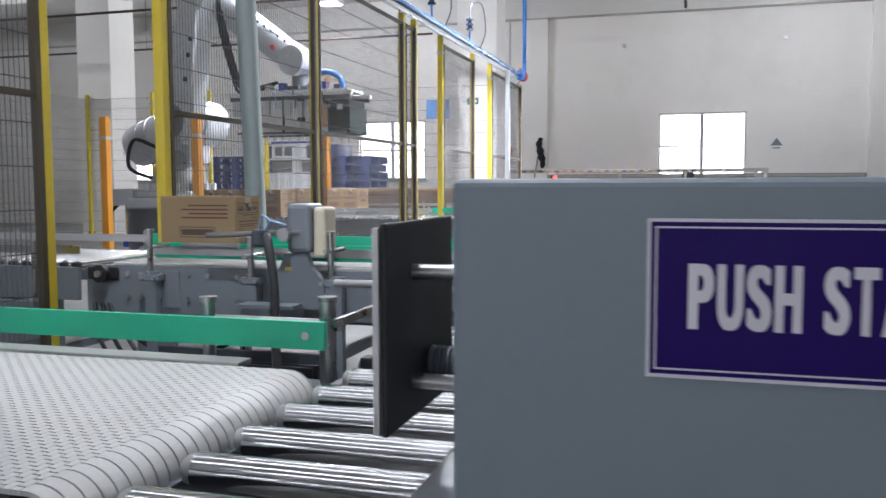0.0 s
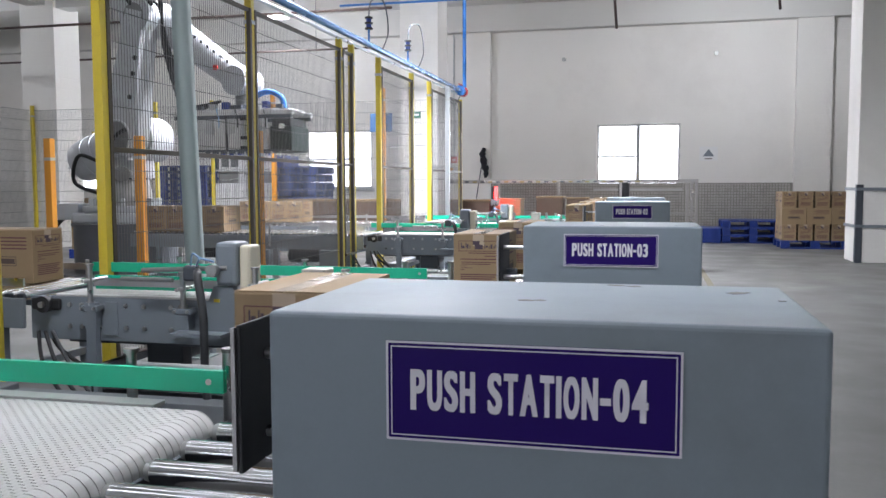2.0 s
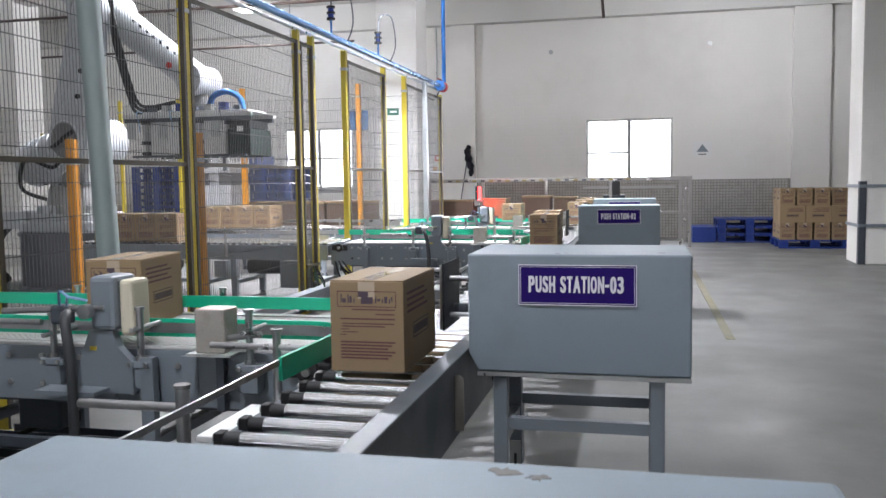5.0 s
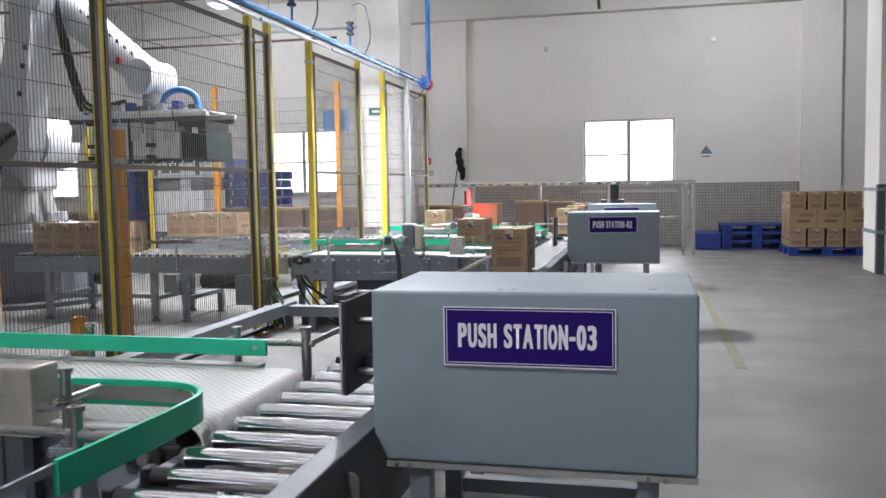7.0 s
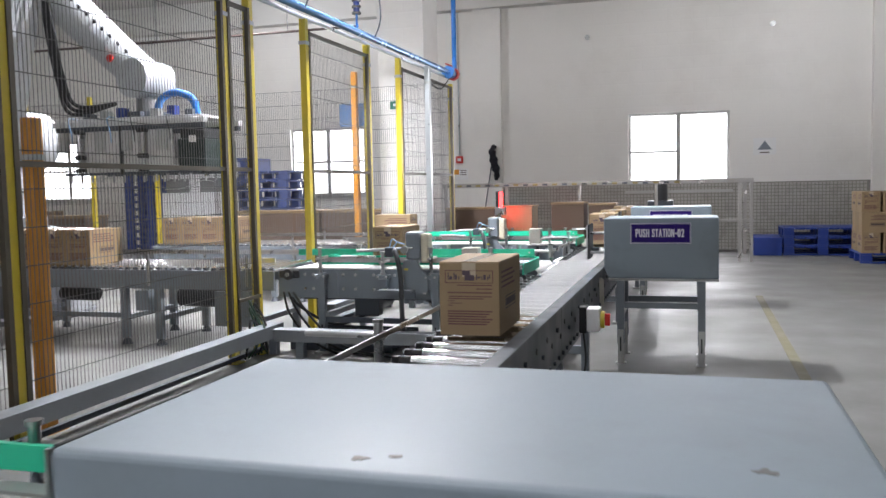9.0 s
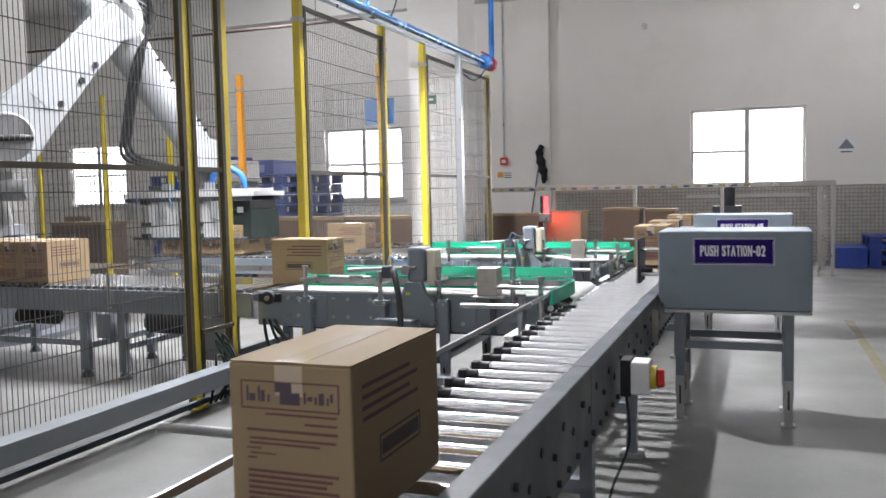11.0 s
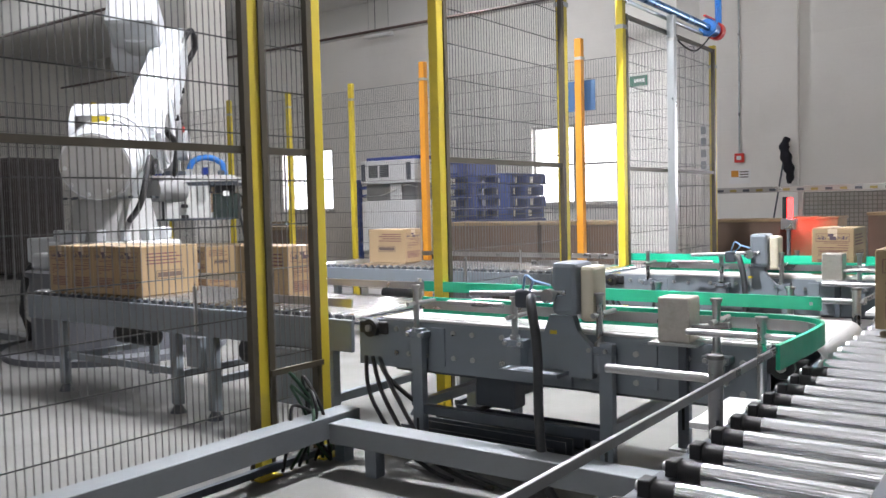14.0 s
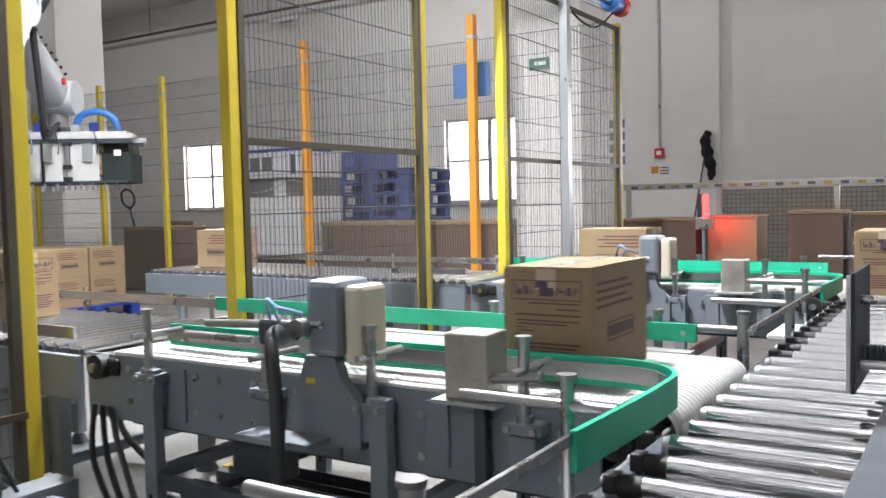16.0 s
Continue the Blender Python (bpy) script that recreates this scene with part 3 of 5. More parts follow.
def belt_lane(L, far_end=-0.86, nose=-0.745):
    t = thing("belt_conveyor", "grey steel belt conveyor with a white modular belt", "conveyor", (0, L, 0), "belt conveyors")
    xa, xb = nose, -2.58
    tagged(part("belt", belt_mesh(nose), None, t, "worn white modular plastic belt"), kind="stuff")
    part("belt_bed", box(B(), xb + 0.03, xa - 0.03, 0.06, 0.72, 0.56, 0.644), DARK, t)
    for y in (0.02, 0.745):
        for x0, x1 in ((-1.62, -0.86), (-2.75, -1.625)):
            part("side_plate", box(B(), x0, x1, y - 0.008, y + 0.008, 0.42, 0.64, 0.003), GREY, t)
    part("wear_strip", box(B(), -2.6, -0.86, 0.735, 0.79, 0.648, 0.66, 0.002), FOOT, t)
    part("wear_strip", box(B(), -2.6, -0.86, 0.012, 0.046, 0.64, 0.653, 0.004), BELTLINK, t)
    for x in (-0.95, -1.15, -1.35, -1.55, -1.7, -1.78, -1.95, -2.1, -2.2, -2.35, -2.45, -2.52):
        for z in (0.47, 0.58):
            part("bolt", bolt_y, None, t, at=(x, 0.012, z + (0.02 if x < -1.6 else 0)))
    for x in (-2.36, -1.45, -1.0):
        for y in (-0.03, 0.79):
            if x == -1.0 and y < 0:
                continue
            leg = part("leg", box(B(), x - 0.028, x + 0.028, y - 0.02, y + 0.02, 0.012, 0.62, 0.003), GREY, t)
            part("foot", box(B(), x - 0.06, x + 0.06, y - 0.05, y + 0.05, 0, 0.012), FOOT, leg)
            part("slot", box(B(), x - 0.006, x + 0.006, y - 0.0235, y - 0.0205, 0.1, 0.22), BLACK, leg)
        part("cross_bar", box(B(), x - 0.02, x + 0.02, -0.009, 0.769, 0.26, 0.30), GREY, t)
    # dark sheet added under the belt to keep lamp light off the floor
    part("drip_pan", box(B(), -2.55, -0.95, 0.04, 0.73, 0.405, 0.415), DARK, t)
    part("tie_bar", box(B(), -2.33, -1.48, -0.045, -0.012, 0.24, 0.28), DARK, t)
    # pulley bearings
    for x, z in ((-2.65, 0.60), (-0.81, 0.585)):
        pl = part("bearing", rod(B(), (x, 0.011, z), (x, -0.03, z), 0.042, 16), BLACK, t, "black flange bearing")
        part("bearing_flange", box(B(), x - 0.085, x + 0.085, -0.006, 0.0108, z - 0.03, z + 0.03, 0.01), BLACK, pl)
        part("shaft_end", rod(B(), (x, -0.03, z), (x, -0.045, z), 0.016, 10), STEEL, pl)
    part("motor", rod(B(), (-2.05, 0.2, 0.36), (-2.05, 0.55, 0.36), 0.075, 14), DARK, t, "dark motor under the belt")
    part("gearbox", box(B(), -2.15, -1.95, 0.1, 0.2, 0.27, 0.45, 0.01), DARK, t)
    part("cable", tube(B(), bez([(-2.05, 0.3, 0.3), (-2.3, 0.1, 0.2), (-2.6, 0.05, 0.35), (-2.72, 0.1, 0.5)]), 0.012, 6), BLACK, t)
    for k, c in enumerate((BLACK, BLACK, HOSE)):
        part("drop_cable", tube(B(), bez([(-2.70 + 0.04 * k, 0.0, 0.46), (-2.62 + 0.08 * k, -0.07, 0.30), (-2.45 + 0.12 * k, -0.10 - 0.03 * k, 0.12), (-2.25 + 0.14 * k, -0.13, 0.03), (-2.1 + 0.2 * k, -0.16, 0.012)]), 0.010, 6), c, t)
    # green guides
    g = B()
    ribbon(g, [(-2.95, 0.80), (far_end, 0.80)], 0.682, 0.738, 0.016)
    far = part("far_guide", g, GREEN, t, "straight green plastic guide rail")
    part("rivet", rod(B(), (far_end - 0.04, 0.791, 0.71), (far_end - 0.04, 0.789, 0.71), 0.008, 10), FOOT, far)
    if L > 1:
        curve = bez([(-2.45, 0.13), (-1.9, 0.13), (-1.4, 0.14), (-1.0, 0.16), (-0.80, 0.15), (-0.70, 0.06), (-0.685, -0.1), (-0.69, -0.3), (-0.70, -0.5)], 6)
        g = B()
        ribbon(g, curve, 0.668, 0.74, 0.012)
        near = part("near_guide", g, GREEN, t, "curved green plastic guide rail")
        inner = [(p.x - 0.012 if i > 26 else p.x, p.y - (0.014 if i <= 26 else 0.01), 0) for i, p in enumerate(curve)]
        g = B()
        ribbon(g, inner[:30], 0.685, 0.725, 0.006)
        part("backing_strip", g, STEEL, near)
    # guide posts with arms
    for x, y, z in ((-2.37, -0.03, 0.80), (-1.86, -0.03, 0.77), (-1.48, -0.03, 0.80), (-1.03, -0.03, 0.80), (-0.80, -0.30, 0.78), (-2.4, 0.86, 0.76), (-1.6, 0.86, 0.76), (-1.0, 0.86, 0.76)):
        p = part("guide_post", rod(B(), (x, y, 0.40 if y < -0.1 else 0.56), (x, y, z), 0.014, 12), STEEL, t, "steel guide post")
        part("cap", rod(B(), (x, y, z), (x, y, z + 0.012), 0.02, 12), STEEL, p)
        ty = 0.105 if -0.1 < y < 0.5 else (0.81 if y > 0.5 else y)
        if y < -0.1:
            part("arm", rod(B(), (x - 0.24, y, z - 0.05), (x + 0.1, y, z - 0.05), 0.011, 10), STEEL, p)
        else:
            part("arm", rod(B(), (x, y + (-0.06 if y < 0.5 else 0.05), z - 0.07), (x, ty, z - 0.07), 0.01, 10), STEEL, p)
        part("bracket", box(B(), x - 0.035, x + 0.035, y - 0.018, y + (0.04 if abs(y) < 0.1 else 0.018), 0.50 if y > -0.1 else 0.38, 0.575 if y > -0.1 else 0.42, 0.003), GREY, p)
    for x in (-2.37, -1.86, -1.48, -1.03):
        cl = part("post_clamp", box(B(), x - 0.05, x + 0.05, -0.052, 0.010, 0.578, 0.606, 0.004), GREY, t, "grey post clamp with two bolts")
        for d in (-0.034, 0.034):
            part("clamp_bolt", rod(B(), (x + d, -0.052, 0.592), (x + d, -0.064, 0.592), 0.009, 6), STEEL, cl)
        part("clamp_nut", rod(B(), (x, -0.03, 0.606), (x, -0.03, 0.622), 0.022, 6), STEEL, cl)
    for x in (-1.30, -2.28):
        part("joint_plate", box(B(), x - 0.035, x + 0.035, 0.0035, 0.0118, 0.45, 0.62, 0.002), GREY, t)
    # sensor tower
    tw = B()
    prof = [(-1.75, 0.48), (-1.5, 0.48), (-1.5, 0.6), (-1.56, 0.66), (-1.58, 0.72), (-1.68, 0.72), (-1.72, 0.62)]
    fa = [tw.verts.new((x, -0.06, z)) for x, z in prof]
    fb = [tw.verts.new((x, -0.022, z)) for x, z in prof]
    tw.faces.new(fa)
    tw.faces.new(fb[::-1])
    for i in range(len(prof)):
        j = (i + 1) % len(prof)
        tw.faces.new((fa[i], fa[j], fb[j], fb[i]))
    tower = part("sensor_bracket", tw, GREY, t, "curved grey sensor bracket")
    part("drive_box", box(B(), -1.665, -1.555, -0.075, 0.08, 0.722, 0.93, 0.02), GREY, t, "grey actuator box")
    part("cream_block", box(B(), -1.553, -1.495, -0.05, 0.07, 0.70, 0.915, 0.014), CREAM, t, "cream nylon stop block")
    part("yellow_sticker", box(B(), -1.68, -1.65, -0.0615, -0.0602, 0.645, 0.66), YELLOW, tower)
    part("shelf", box(B(), -1.86, -1.6, -0.16, -0.062, 0.49, 0.505), GREY, t)
    part("cross_rod", rod(B(), (-2.05, -0.07, 0.79), (-1.6, -0.07, 0.81), 0.012, 10), STEEL, t)
    part("cross_rod", rod(B(), (-2.2, -0.02, 0.74), (-1.92, -0.02, 0.74), 0.012, 10), STEEL, t)
    clamp = part("clamp", box(B(), -1.82, -1.75, -0.10, -0.035, 0.745, 0.82, 0.012), DARK, t)
    part("clamp_ring", rod(B(), (-1.66, -0.12, 0.80), (-1.66, -0.086, 0.80), 0.028, 14), STEEL, t)
    part("hose", tube(B(), bez([(-1.74, -0.1, 0.79), (-1.70, -0.17, 0.77), (-1.66, -0.2, 0.6), (-1.65, -0.21, 0.3), (-1.61, -0.23, 0.1), (-1.55, -0.22, 0.012)]), 0.019, 10), HOSE, t, "grey corrugated hose")
    for d in (0, 0.03):
        part("air_tube", tube(B(), bez([(-1.78 + d, -0.09, 0.82), (-1.74 + d, -0.14, 0.88 - d), (-1.70, -0.14, 0.86), (-1.66, -0.09, 0.84)]), 0.005, 6), AIRBLUE, t)
    # steel deflector block
    part("deflector", box(B(), -1.24, -1.12, -0.05, 0.06, 0.645, 0.81, 0.006), SCUFFSTEEL, t, "scuffed stainless deflector block")
    part("deflector_base", box(B(), -1.27, -1.09, -0.07, 0.08, 0.636, 0.645), FOOT, t)
    part("deflector_rod", rod(B(), (-1.12, -0.02, 0.70), (-0.98, -0.04, 0.72), 0.012, 10), STEEL, t)
    part("brace", box(B(), -1.17, -1.14, -0.03, -0.005, 0.42, 0.636), DARK, t)
    return t


def cage_lane(L):
    t = thing("cage_roller_conveyor", "grey roller conveyor section inside the safety cage", "conveyor", (0, L, 0), "cage roller conveyors")
    for y in (0.0, 0.742):
        part("side_channel", box(B(), -5.72, -2.78, y - 0.012, y + 0.012, 0.47, 0.625, 0.003), GREY, t)
    for k in range(40):
        x = -5.68 + k * 0.0735
        r = part("roller", lane_roller_me, None, t, at=(x, 0, 0.631))
        part("roller_bracket", lane_cap_me, None, r)
    for x in (-5.36, -4.18, -3.85, -2.95):
        for y in (0.03, 0.712):
            leg = part("leg", box(B(), x - 0.03, x + 0.03, y - 0.025, y + 0.025, 0.05, 0.468, 0.003), GREY, t)
            part("foot", rod(B(), (x, y, 0), (x, y, 0.05), 0.05, 12, 0.02), DARK, leg)
        part("cross_bar", box(B(), x - 0.02, x + 0.02, 0.056, 0.686, 0.2, 0.24), GREY, t)
    part("tie_bar", box(B(), -5.32, -4.22, 0.016, 0.044, 0.22, 0.26), GREY, t)
    part("motor", rod(B(), (-4.9, 0.15, 0.40), (-4.55, 0.15, 0.40), 0.06, 12), BLACK, t, "black drive motor")
    part("motor", rod(B(), (-3.75, 0.2, 0.38), (-3.35, 0.2, 0.38), 0.08, 12), BLACK, t, "black drive motor")
    part("drive_cover", box(B(), -4.08, -3.95, 0.02, 0.15, 0.28, 0.45, 0.005), GREY, t)
    part("drive_cover", box(B(), -3.3, -2.98, -0.04, 0.02, 0.18, 0.46, 0.005), GREY, t)
    for y in (-0.03, 0.80):
        part("guide_rail", box(B(), -5.7 if y > 0 else -3.3, -2.75, y - 0.006, y + 0.006, 0.69, 0.73), STEEL, t)
        for x in (-3.9, -3.0):
            part("guide_post", rod(B(), (x, y - 0.01 if y < 0 else y + 0.015, 0.5), (x, y - 0.01 if y < 0 else y + 0.015, 0.75), 0.012, 10), STEEL, t)
    return t


LANES = [0.74, 3.35, 8.72, 11.35]
for L in LANES:
    belt_lane(L, -0.70 if L < 1 else -0.86)
    cage_lane(L)


CAPMETAL = material("dull_cap_metal", (0.22, 0.22, 0.215), 0.55, 0.6, vary=0.1)


# side guide along the roller line between lanes, with its posts
def side_guide(y0, y1, posts):
    t = thing("side_guide", "long bright steel side guide beside the rollers", "guide rail", (-0.705, y0, 0), "side guides")
    part("rail", box(B(), -0.005, 0.005, 0, y1 - y0, 0.715, 0.735, 0.002), STEEL, t)
    for y in posts:
        p = part("post", rod(B(), (-0.035, y - y0, 0.0), (-0.035, y - y0, 0.765), 0.018, 14), STEEL, t)
        part("collar", rod(B(), (-0.035, y - y0, 0.765), (-0.035, y - y0, 0.775), 0.021, 14), CAPMETAL, p)
        part("arm", rod(B(), (-0.33, y - y0, 0.715), (-0.006, y - y0, 0.715), 0.012, 10), STEEL, p)
        part("bracket", box(B(), -0.085, 0.015, y - y0 - 0.05, y - y0 + 0.05, 0.0, 0.01), FOOT, p)


side_guide(4.18, 8.22, (4.22, 5.64, 7.80))
side_guide(9.55, 10.85, (9.6, 10.35))
side_guide(1.6, 2.85, (1.64, 2.35))
side_guide(12.25, 15.6, (13.0, 14.8))
for y in (8.2, 10.85, 2.85, 0.2):
    t = thing("transfer_plate", "white dusty transfer plate beside the rollers", "plate", (-0.80, y, 0.0), "transfer plates")
    part("plate", box(B(), -0.09, 0.09, -0.18, 0.18, 0.52, 0.54, 0.004), WHITE, t)
    part("stand", box(B(), -0.03, 0.03, -0.05, 0.05, 0, 0.52), GREY, t)


# ---- safety cage ----
FX, FH = -2.85, 2.70
WIRE = material("dark_wire", (0.10, 0.10, 0.10), 0.45, 0.5, vary=0.1)
FRAME = material("olive_frame_paint", (0.062, 0.05, 0.032), 0.5, vary=0.1)
WIREUP = material("worn_zinc_wire", (0.16, 0.16, 0.16), 0.4, 0.4, vary=0.1)
GALV = material("galvanised_post", (0.5, 0.53, 0.54), 0.35, 0.7, vary=0.08, scale=6)
GREYGREEN = material("grey_green_paint", (0.30, 0.36, 0.35), 0.5, vary=0.06)


def fence_post(x, y, h, mat=YELLOW, w=0.06, label="yellow painted square safety fence post", group="yellow fence posts"):
    t = thing("fence_post", label, "post", (x, y, 0), group)
    post = part("post", box(B(), -w / 2, w / 2, -w / 2, w / 2, 0.008, h, 0.004), mat, t)
    part("base_plate", box(B(), -w, w, -w, w, 0, 0.008), mat, t)
    part("clip", box(B(), -w / 2 - 0.006, w / 2 + 0.006, -w / 2 - 0.006, w / 2 + 0.006, h - 0.22, h - 0.19), FOOT, post)
    return t


def fence_panel(x0, y0, x1, y1, h, frame=True, step=0.03, z0=0.12):
    a, b = Vector((x0, y0, 0)), Vector((x1, y1, 0))
    d = (b - a)
    n = d.length
    d.normalize()
    s = Vector((-d.y, d.x, 0))
    t = thing("mesh_fence", "welded wire mesh safety fence panel", "fence", (x0, y0, 0), "mesh fence panels")
    t.rotation_euler = (0, 0, math.atan2(d.y, d.x))
    w = B()
    wu = B()
    r = 0.0015
    for k in range(int((n - 0.02) / step) + 1):
        x = 0.01 + k * step
        box(wu, x - r, x + r, -r, r, z0, h)
    k = 0
    while z0 + k * 0.195 < h:
        z = z0 + k * 0.195
        box(w, 0, n, 0.002, 0.0065, z - 0.0025, z + 0.0025)
        k += 1
    tagged(part("mesh_infill", w, WIRE, t), kind="stuff")
    tagged(part("upright_mesh_infill", wu, WIREUP, t), kind="stuff")
    if frame:
        for x in (0.0, n - 0.032):
            part("frame_upright", box(B(), x, x + 0.032, -0.036, -0.003, z0, h), FRAME, t)
        part("mid_rail", box(B(), 0.032, n - 0.032, -0.028, -0.003, 1.40, 1.43), FRAME, t)
        part("top_rail", box(B(), 0.032, n - 0.032, -0.028, -0.003, h - 0.03, h), FRAME, t)
    for x in (0.03, n - 0.03):
        part("footing", box(B(), x - 0.01, x + 0.01, -0.012, -0.002, 0, z0), FRAME, t)


for y in (0.55, 1.65, 3.22, 4.14, 6.12, 8.19, 8.57, 9.54, 11.01, 11.99, 14.15):
    fence_post(FX, y, 2.72 if y < 14 else 2.66)
for a, b in ((1.68, 3.19), (4.17, 6.09), (6.15, 8.16), (8.22, 8.54), (9.57, 10.98), (12.02, 14.12)):
    fence_panel(FX, a, FX, b, 2.62)
# rear and side fences of the cage
for x, y in ((-7.48, 14.0), (-8.63, 14.0), (-9.85, 14.0), (-11.3, 14.0), (-11.3, 12.75), (-11.3, 10.6), (-11.3, 8.4)):
    fence_post(x, y, 2.75)
for a, b in ((-2.88, -5.2), (-5.23, -7.45), (-7.51, -8.60), (-8.66, -9.82), (-9.88, -11.27)):
    fence_panel(a, 14.0, b, 14.0, 2.66, frame=False)
for a, b in ((13.97, 12.78), (12.72, 10.63), (10.57, 8.43)):
    fence_panel(-11.3, a, -11.3, b, 2.66, frame=False)
ol = "orange painted steel light-curtain post"
for x, y, h in ((-5.5, 7.05, 1.67), (-4.41, 6.93, 1.67), (FX - 0.08, 6.40, 1.66), (-4.15, 13.85, 2.86), (-6.2, 13.85, 2.86), (FX - 0.1, 5.95, 0.5)):
    fence_post(x, y, h, ORANGE, 0.075, ol, "orange posts")
t = fence_post(-2.78, 12.88, 2.74, GALV, 0.065, "galvanised square post carrying the pipe", "pipe posts")
t = thing("support_post", "leaning grey-green steel support post", "post", (-2.72, 4.99, 0))
lp = B()
rod(lp, (0, 0, 0.004), (-0.018, -0.137, 2.74), 0.066, 4)
part("post", lp, GREYGREEN, t)
part("base_plate", box(B(), -0.09, 0.09, -0.09, 0.09, 0, 0.008), GREYGREEN, t)
t = thing("notice_board", "blank blue plastic board hung on the mesh fence", "board", (-4.22, 13.96, 2.12))
part("board", box(B(), -0.2, 0.2, -0.012, 0.0, 0, 0.32, 0.003), material("faded_blue_board", (0.05, 0.12, 0.25), 0.6, vary=0.1), t)
part("hook", rod(B(), (0, 0.0, 0.31), (0, 0.03, 0.34), 0.006), STEEL, t)

# cable trough along the cage foot and between lanes
TROUGH = material("trough_paint", (0.17, 0.185, 0.20), 0.5, vary=0.08, scale=5, stain=(0.16, 0.15, 0.14), stain_amount=0.4, stain_scale=6)
for a, b in ((1.7, 3.15), (5.08, 8.62), (9.6, 11.2), (12.2, 14.0)):
    t = thing("cable_trough", "grey steel cable trough along the cage foot", "cable trough", (-2.72, a, 0), "cable troughs")
    part("trough", box(B(), -0.06, 0.06, 0, b - a, 0.14, 0.24, 0.004), TROUGH, t)
    for y in (0.05, b - a - 0.05):
        part("support", box(B(), -0.03, 0.03, y - 0.03, y + 0.03, 0, 0.14), GREY, t)
    part("lower_rail", box(B(), -0.1, -0.07, 0, b - a, 0.03, 0.06), DARK, t)
for L in LANES[1:]:
    t = thing("cable_trough", "grey steel cable trough crossing to the conveyor", "cable trough", (-2.64, L - 0.26, 0), "cable troughs")
    part("trough", box(B(), 0, 1.55, -0.07, 0.05, 0.13, 0.22, 0.004), TROUGH, t)
    for x in (0.2, 1.3):
        part("support", box(B(), x - 0.03, x + 0.03, -0.03, 0.03, 0, 0.13), GREY, t)
    for d in (0.10, 0.28, 0.46, 0.64):
        t = thing("floor_channel", "dark steel floor channel under the conveyor", "channel", (-2.68, L + d, 0), "floor channels")
        part("web", box(B(), 0, 0.85, -0.06, 0.06, 0.0, 0.012), DARK, t)
        for s in (-0.06, 0.052):
            part("flange", box(B(), 0, 0.85, s, s + 0.008, 0.0121, 0.09), DARK, t)

# compressed-air main above the cage front
PY = [3.0, 14.05]
t = thing("air_pipe", "blue painted compressed-air main on top of the cage", "pipe", (-2.78, 0, 2.78))
part("main_pipe", rod(B(), (0, PY[0] - 8, 0), (0, PY[1] - 0.25, 0), 0.035, 16), material("glossy_blue_grey_pipe", (0.10, 0.24, 0.46), 0.22, 0.5, vary=0.08, scale=3), t)
part("lower_pipe", rod(B(), (-0.06, PY[0] - 8, -0.05), (-0.06, PY[1] - 0.2, -0.05), 0.018, 10), GALV, t)
v = part("valve", rod(B(), (0, PY[1] - 0.25, 0), (0, PY[1] - 0.05, 0), 0.065, 16), PIPEBLUE, t, "blue flanged valve")
part("flange", rod(B(), (0, PY[1] - 0.05, 0), (0, PY[1] + 0.04, 0), 0.085, 16), RED, v, "red flange")
part("flange", rod(B(), (0, PY[1] - 0.24, 0), (0, PY[1] - 0.21, 0), 0.085, 16), PIPEBLUE, v)
part("handle", box(B(), -0.012, 0.012, PY[1] - 0.32, PY[1] - 0.05, 0.09, 0.105), RED, v)
part("stem", rod(B(), (0, PY[1] - 0.14, 0.06), (0, PY[1] - 0.14, 0.095), 0.014), STEEL, v)
part("riser", rod(B(), (0.03, PY[1] - 0.02, 0), (0.03, PY[1] - 0.02, H - 2.79), 0.032, 14), material("blue_pipe_gloss", (0.03, 0.2, 0.62), 0.3, vary=0.05), t)
part("branch", rod(B(), (-2.2, PY[1] - 0.02, 1.55), (2.6, PY[1] - 0.02, 1.55), 0.02, 10), PIPEBLUE, t)
for y in (8.98, 10.6):
    dr = part("drop_fitting", rod(B(), (0, y, 0.03), (0, y, 0.17), 0.012, 8), PIPEBLUE, t)
    part("regulator", rod(B(), (0, y, 0.17), (0, y, 0.30), 0.03, 12), BLUE, dr)
    for z in (0.17, 0.23, 0.29):
        part("collar", rod(B(), (0, y, z), (0, y, z + 0.02), 0.045, 12), BLACK, dr)
    part("air_hose", tube(B(), bez([(0, y, 0.31), (0.02, y + 0.05, 0.5), (0.1, y + 0.25, 0.52), (0.12, y + 0.35, 0.2), (0.02, y + 0.4, -0.02)]), 0.008, 6), DARK, dr)
part("loose_cable", tube(B(), bez([(-0.02, PY[1] - 0.1, -0.06), (-0.03, PY[1] - 0.5, -0.25), (-0.05, PY[1] - 0.9, -0.2), (-0.05, PY[1] - 1.1, -0.05)]), 0.008, 6), BLACK, t)

# cable ducts across the floor behind the robot
for x0, y0, x1, y1 in ((-6.75, 7.3, -7.5, 9.5), (-10.2, 9.95, -7.62, 9.72)):
    t = thing("cable_duct", "grey sheet-metal cable duct lying on the floor", "cable duct", (x0, y0, 0), "cable ducts", math.degrees(math.atan2(y1 - y0, x1 - x0)))
    n = math.hypot(x1 - x0, y1 - y0)
    part("duct", box(B(), 0, n, -0.06, 0.06, 0, 0.06, 0.004), TROUGH, t)
    part("lid", box(B(), 0.002, n - 0.002, -0.066, 0.066, 0.0605, 0.066), TROUGH, t)

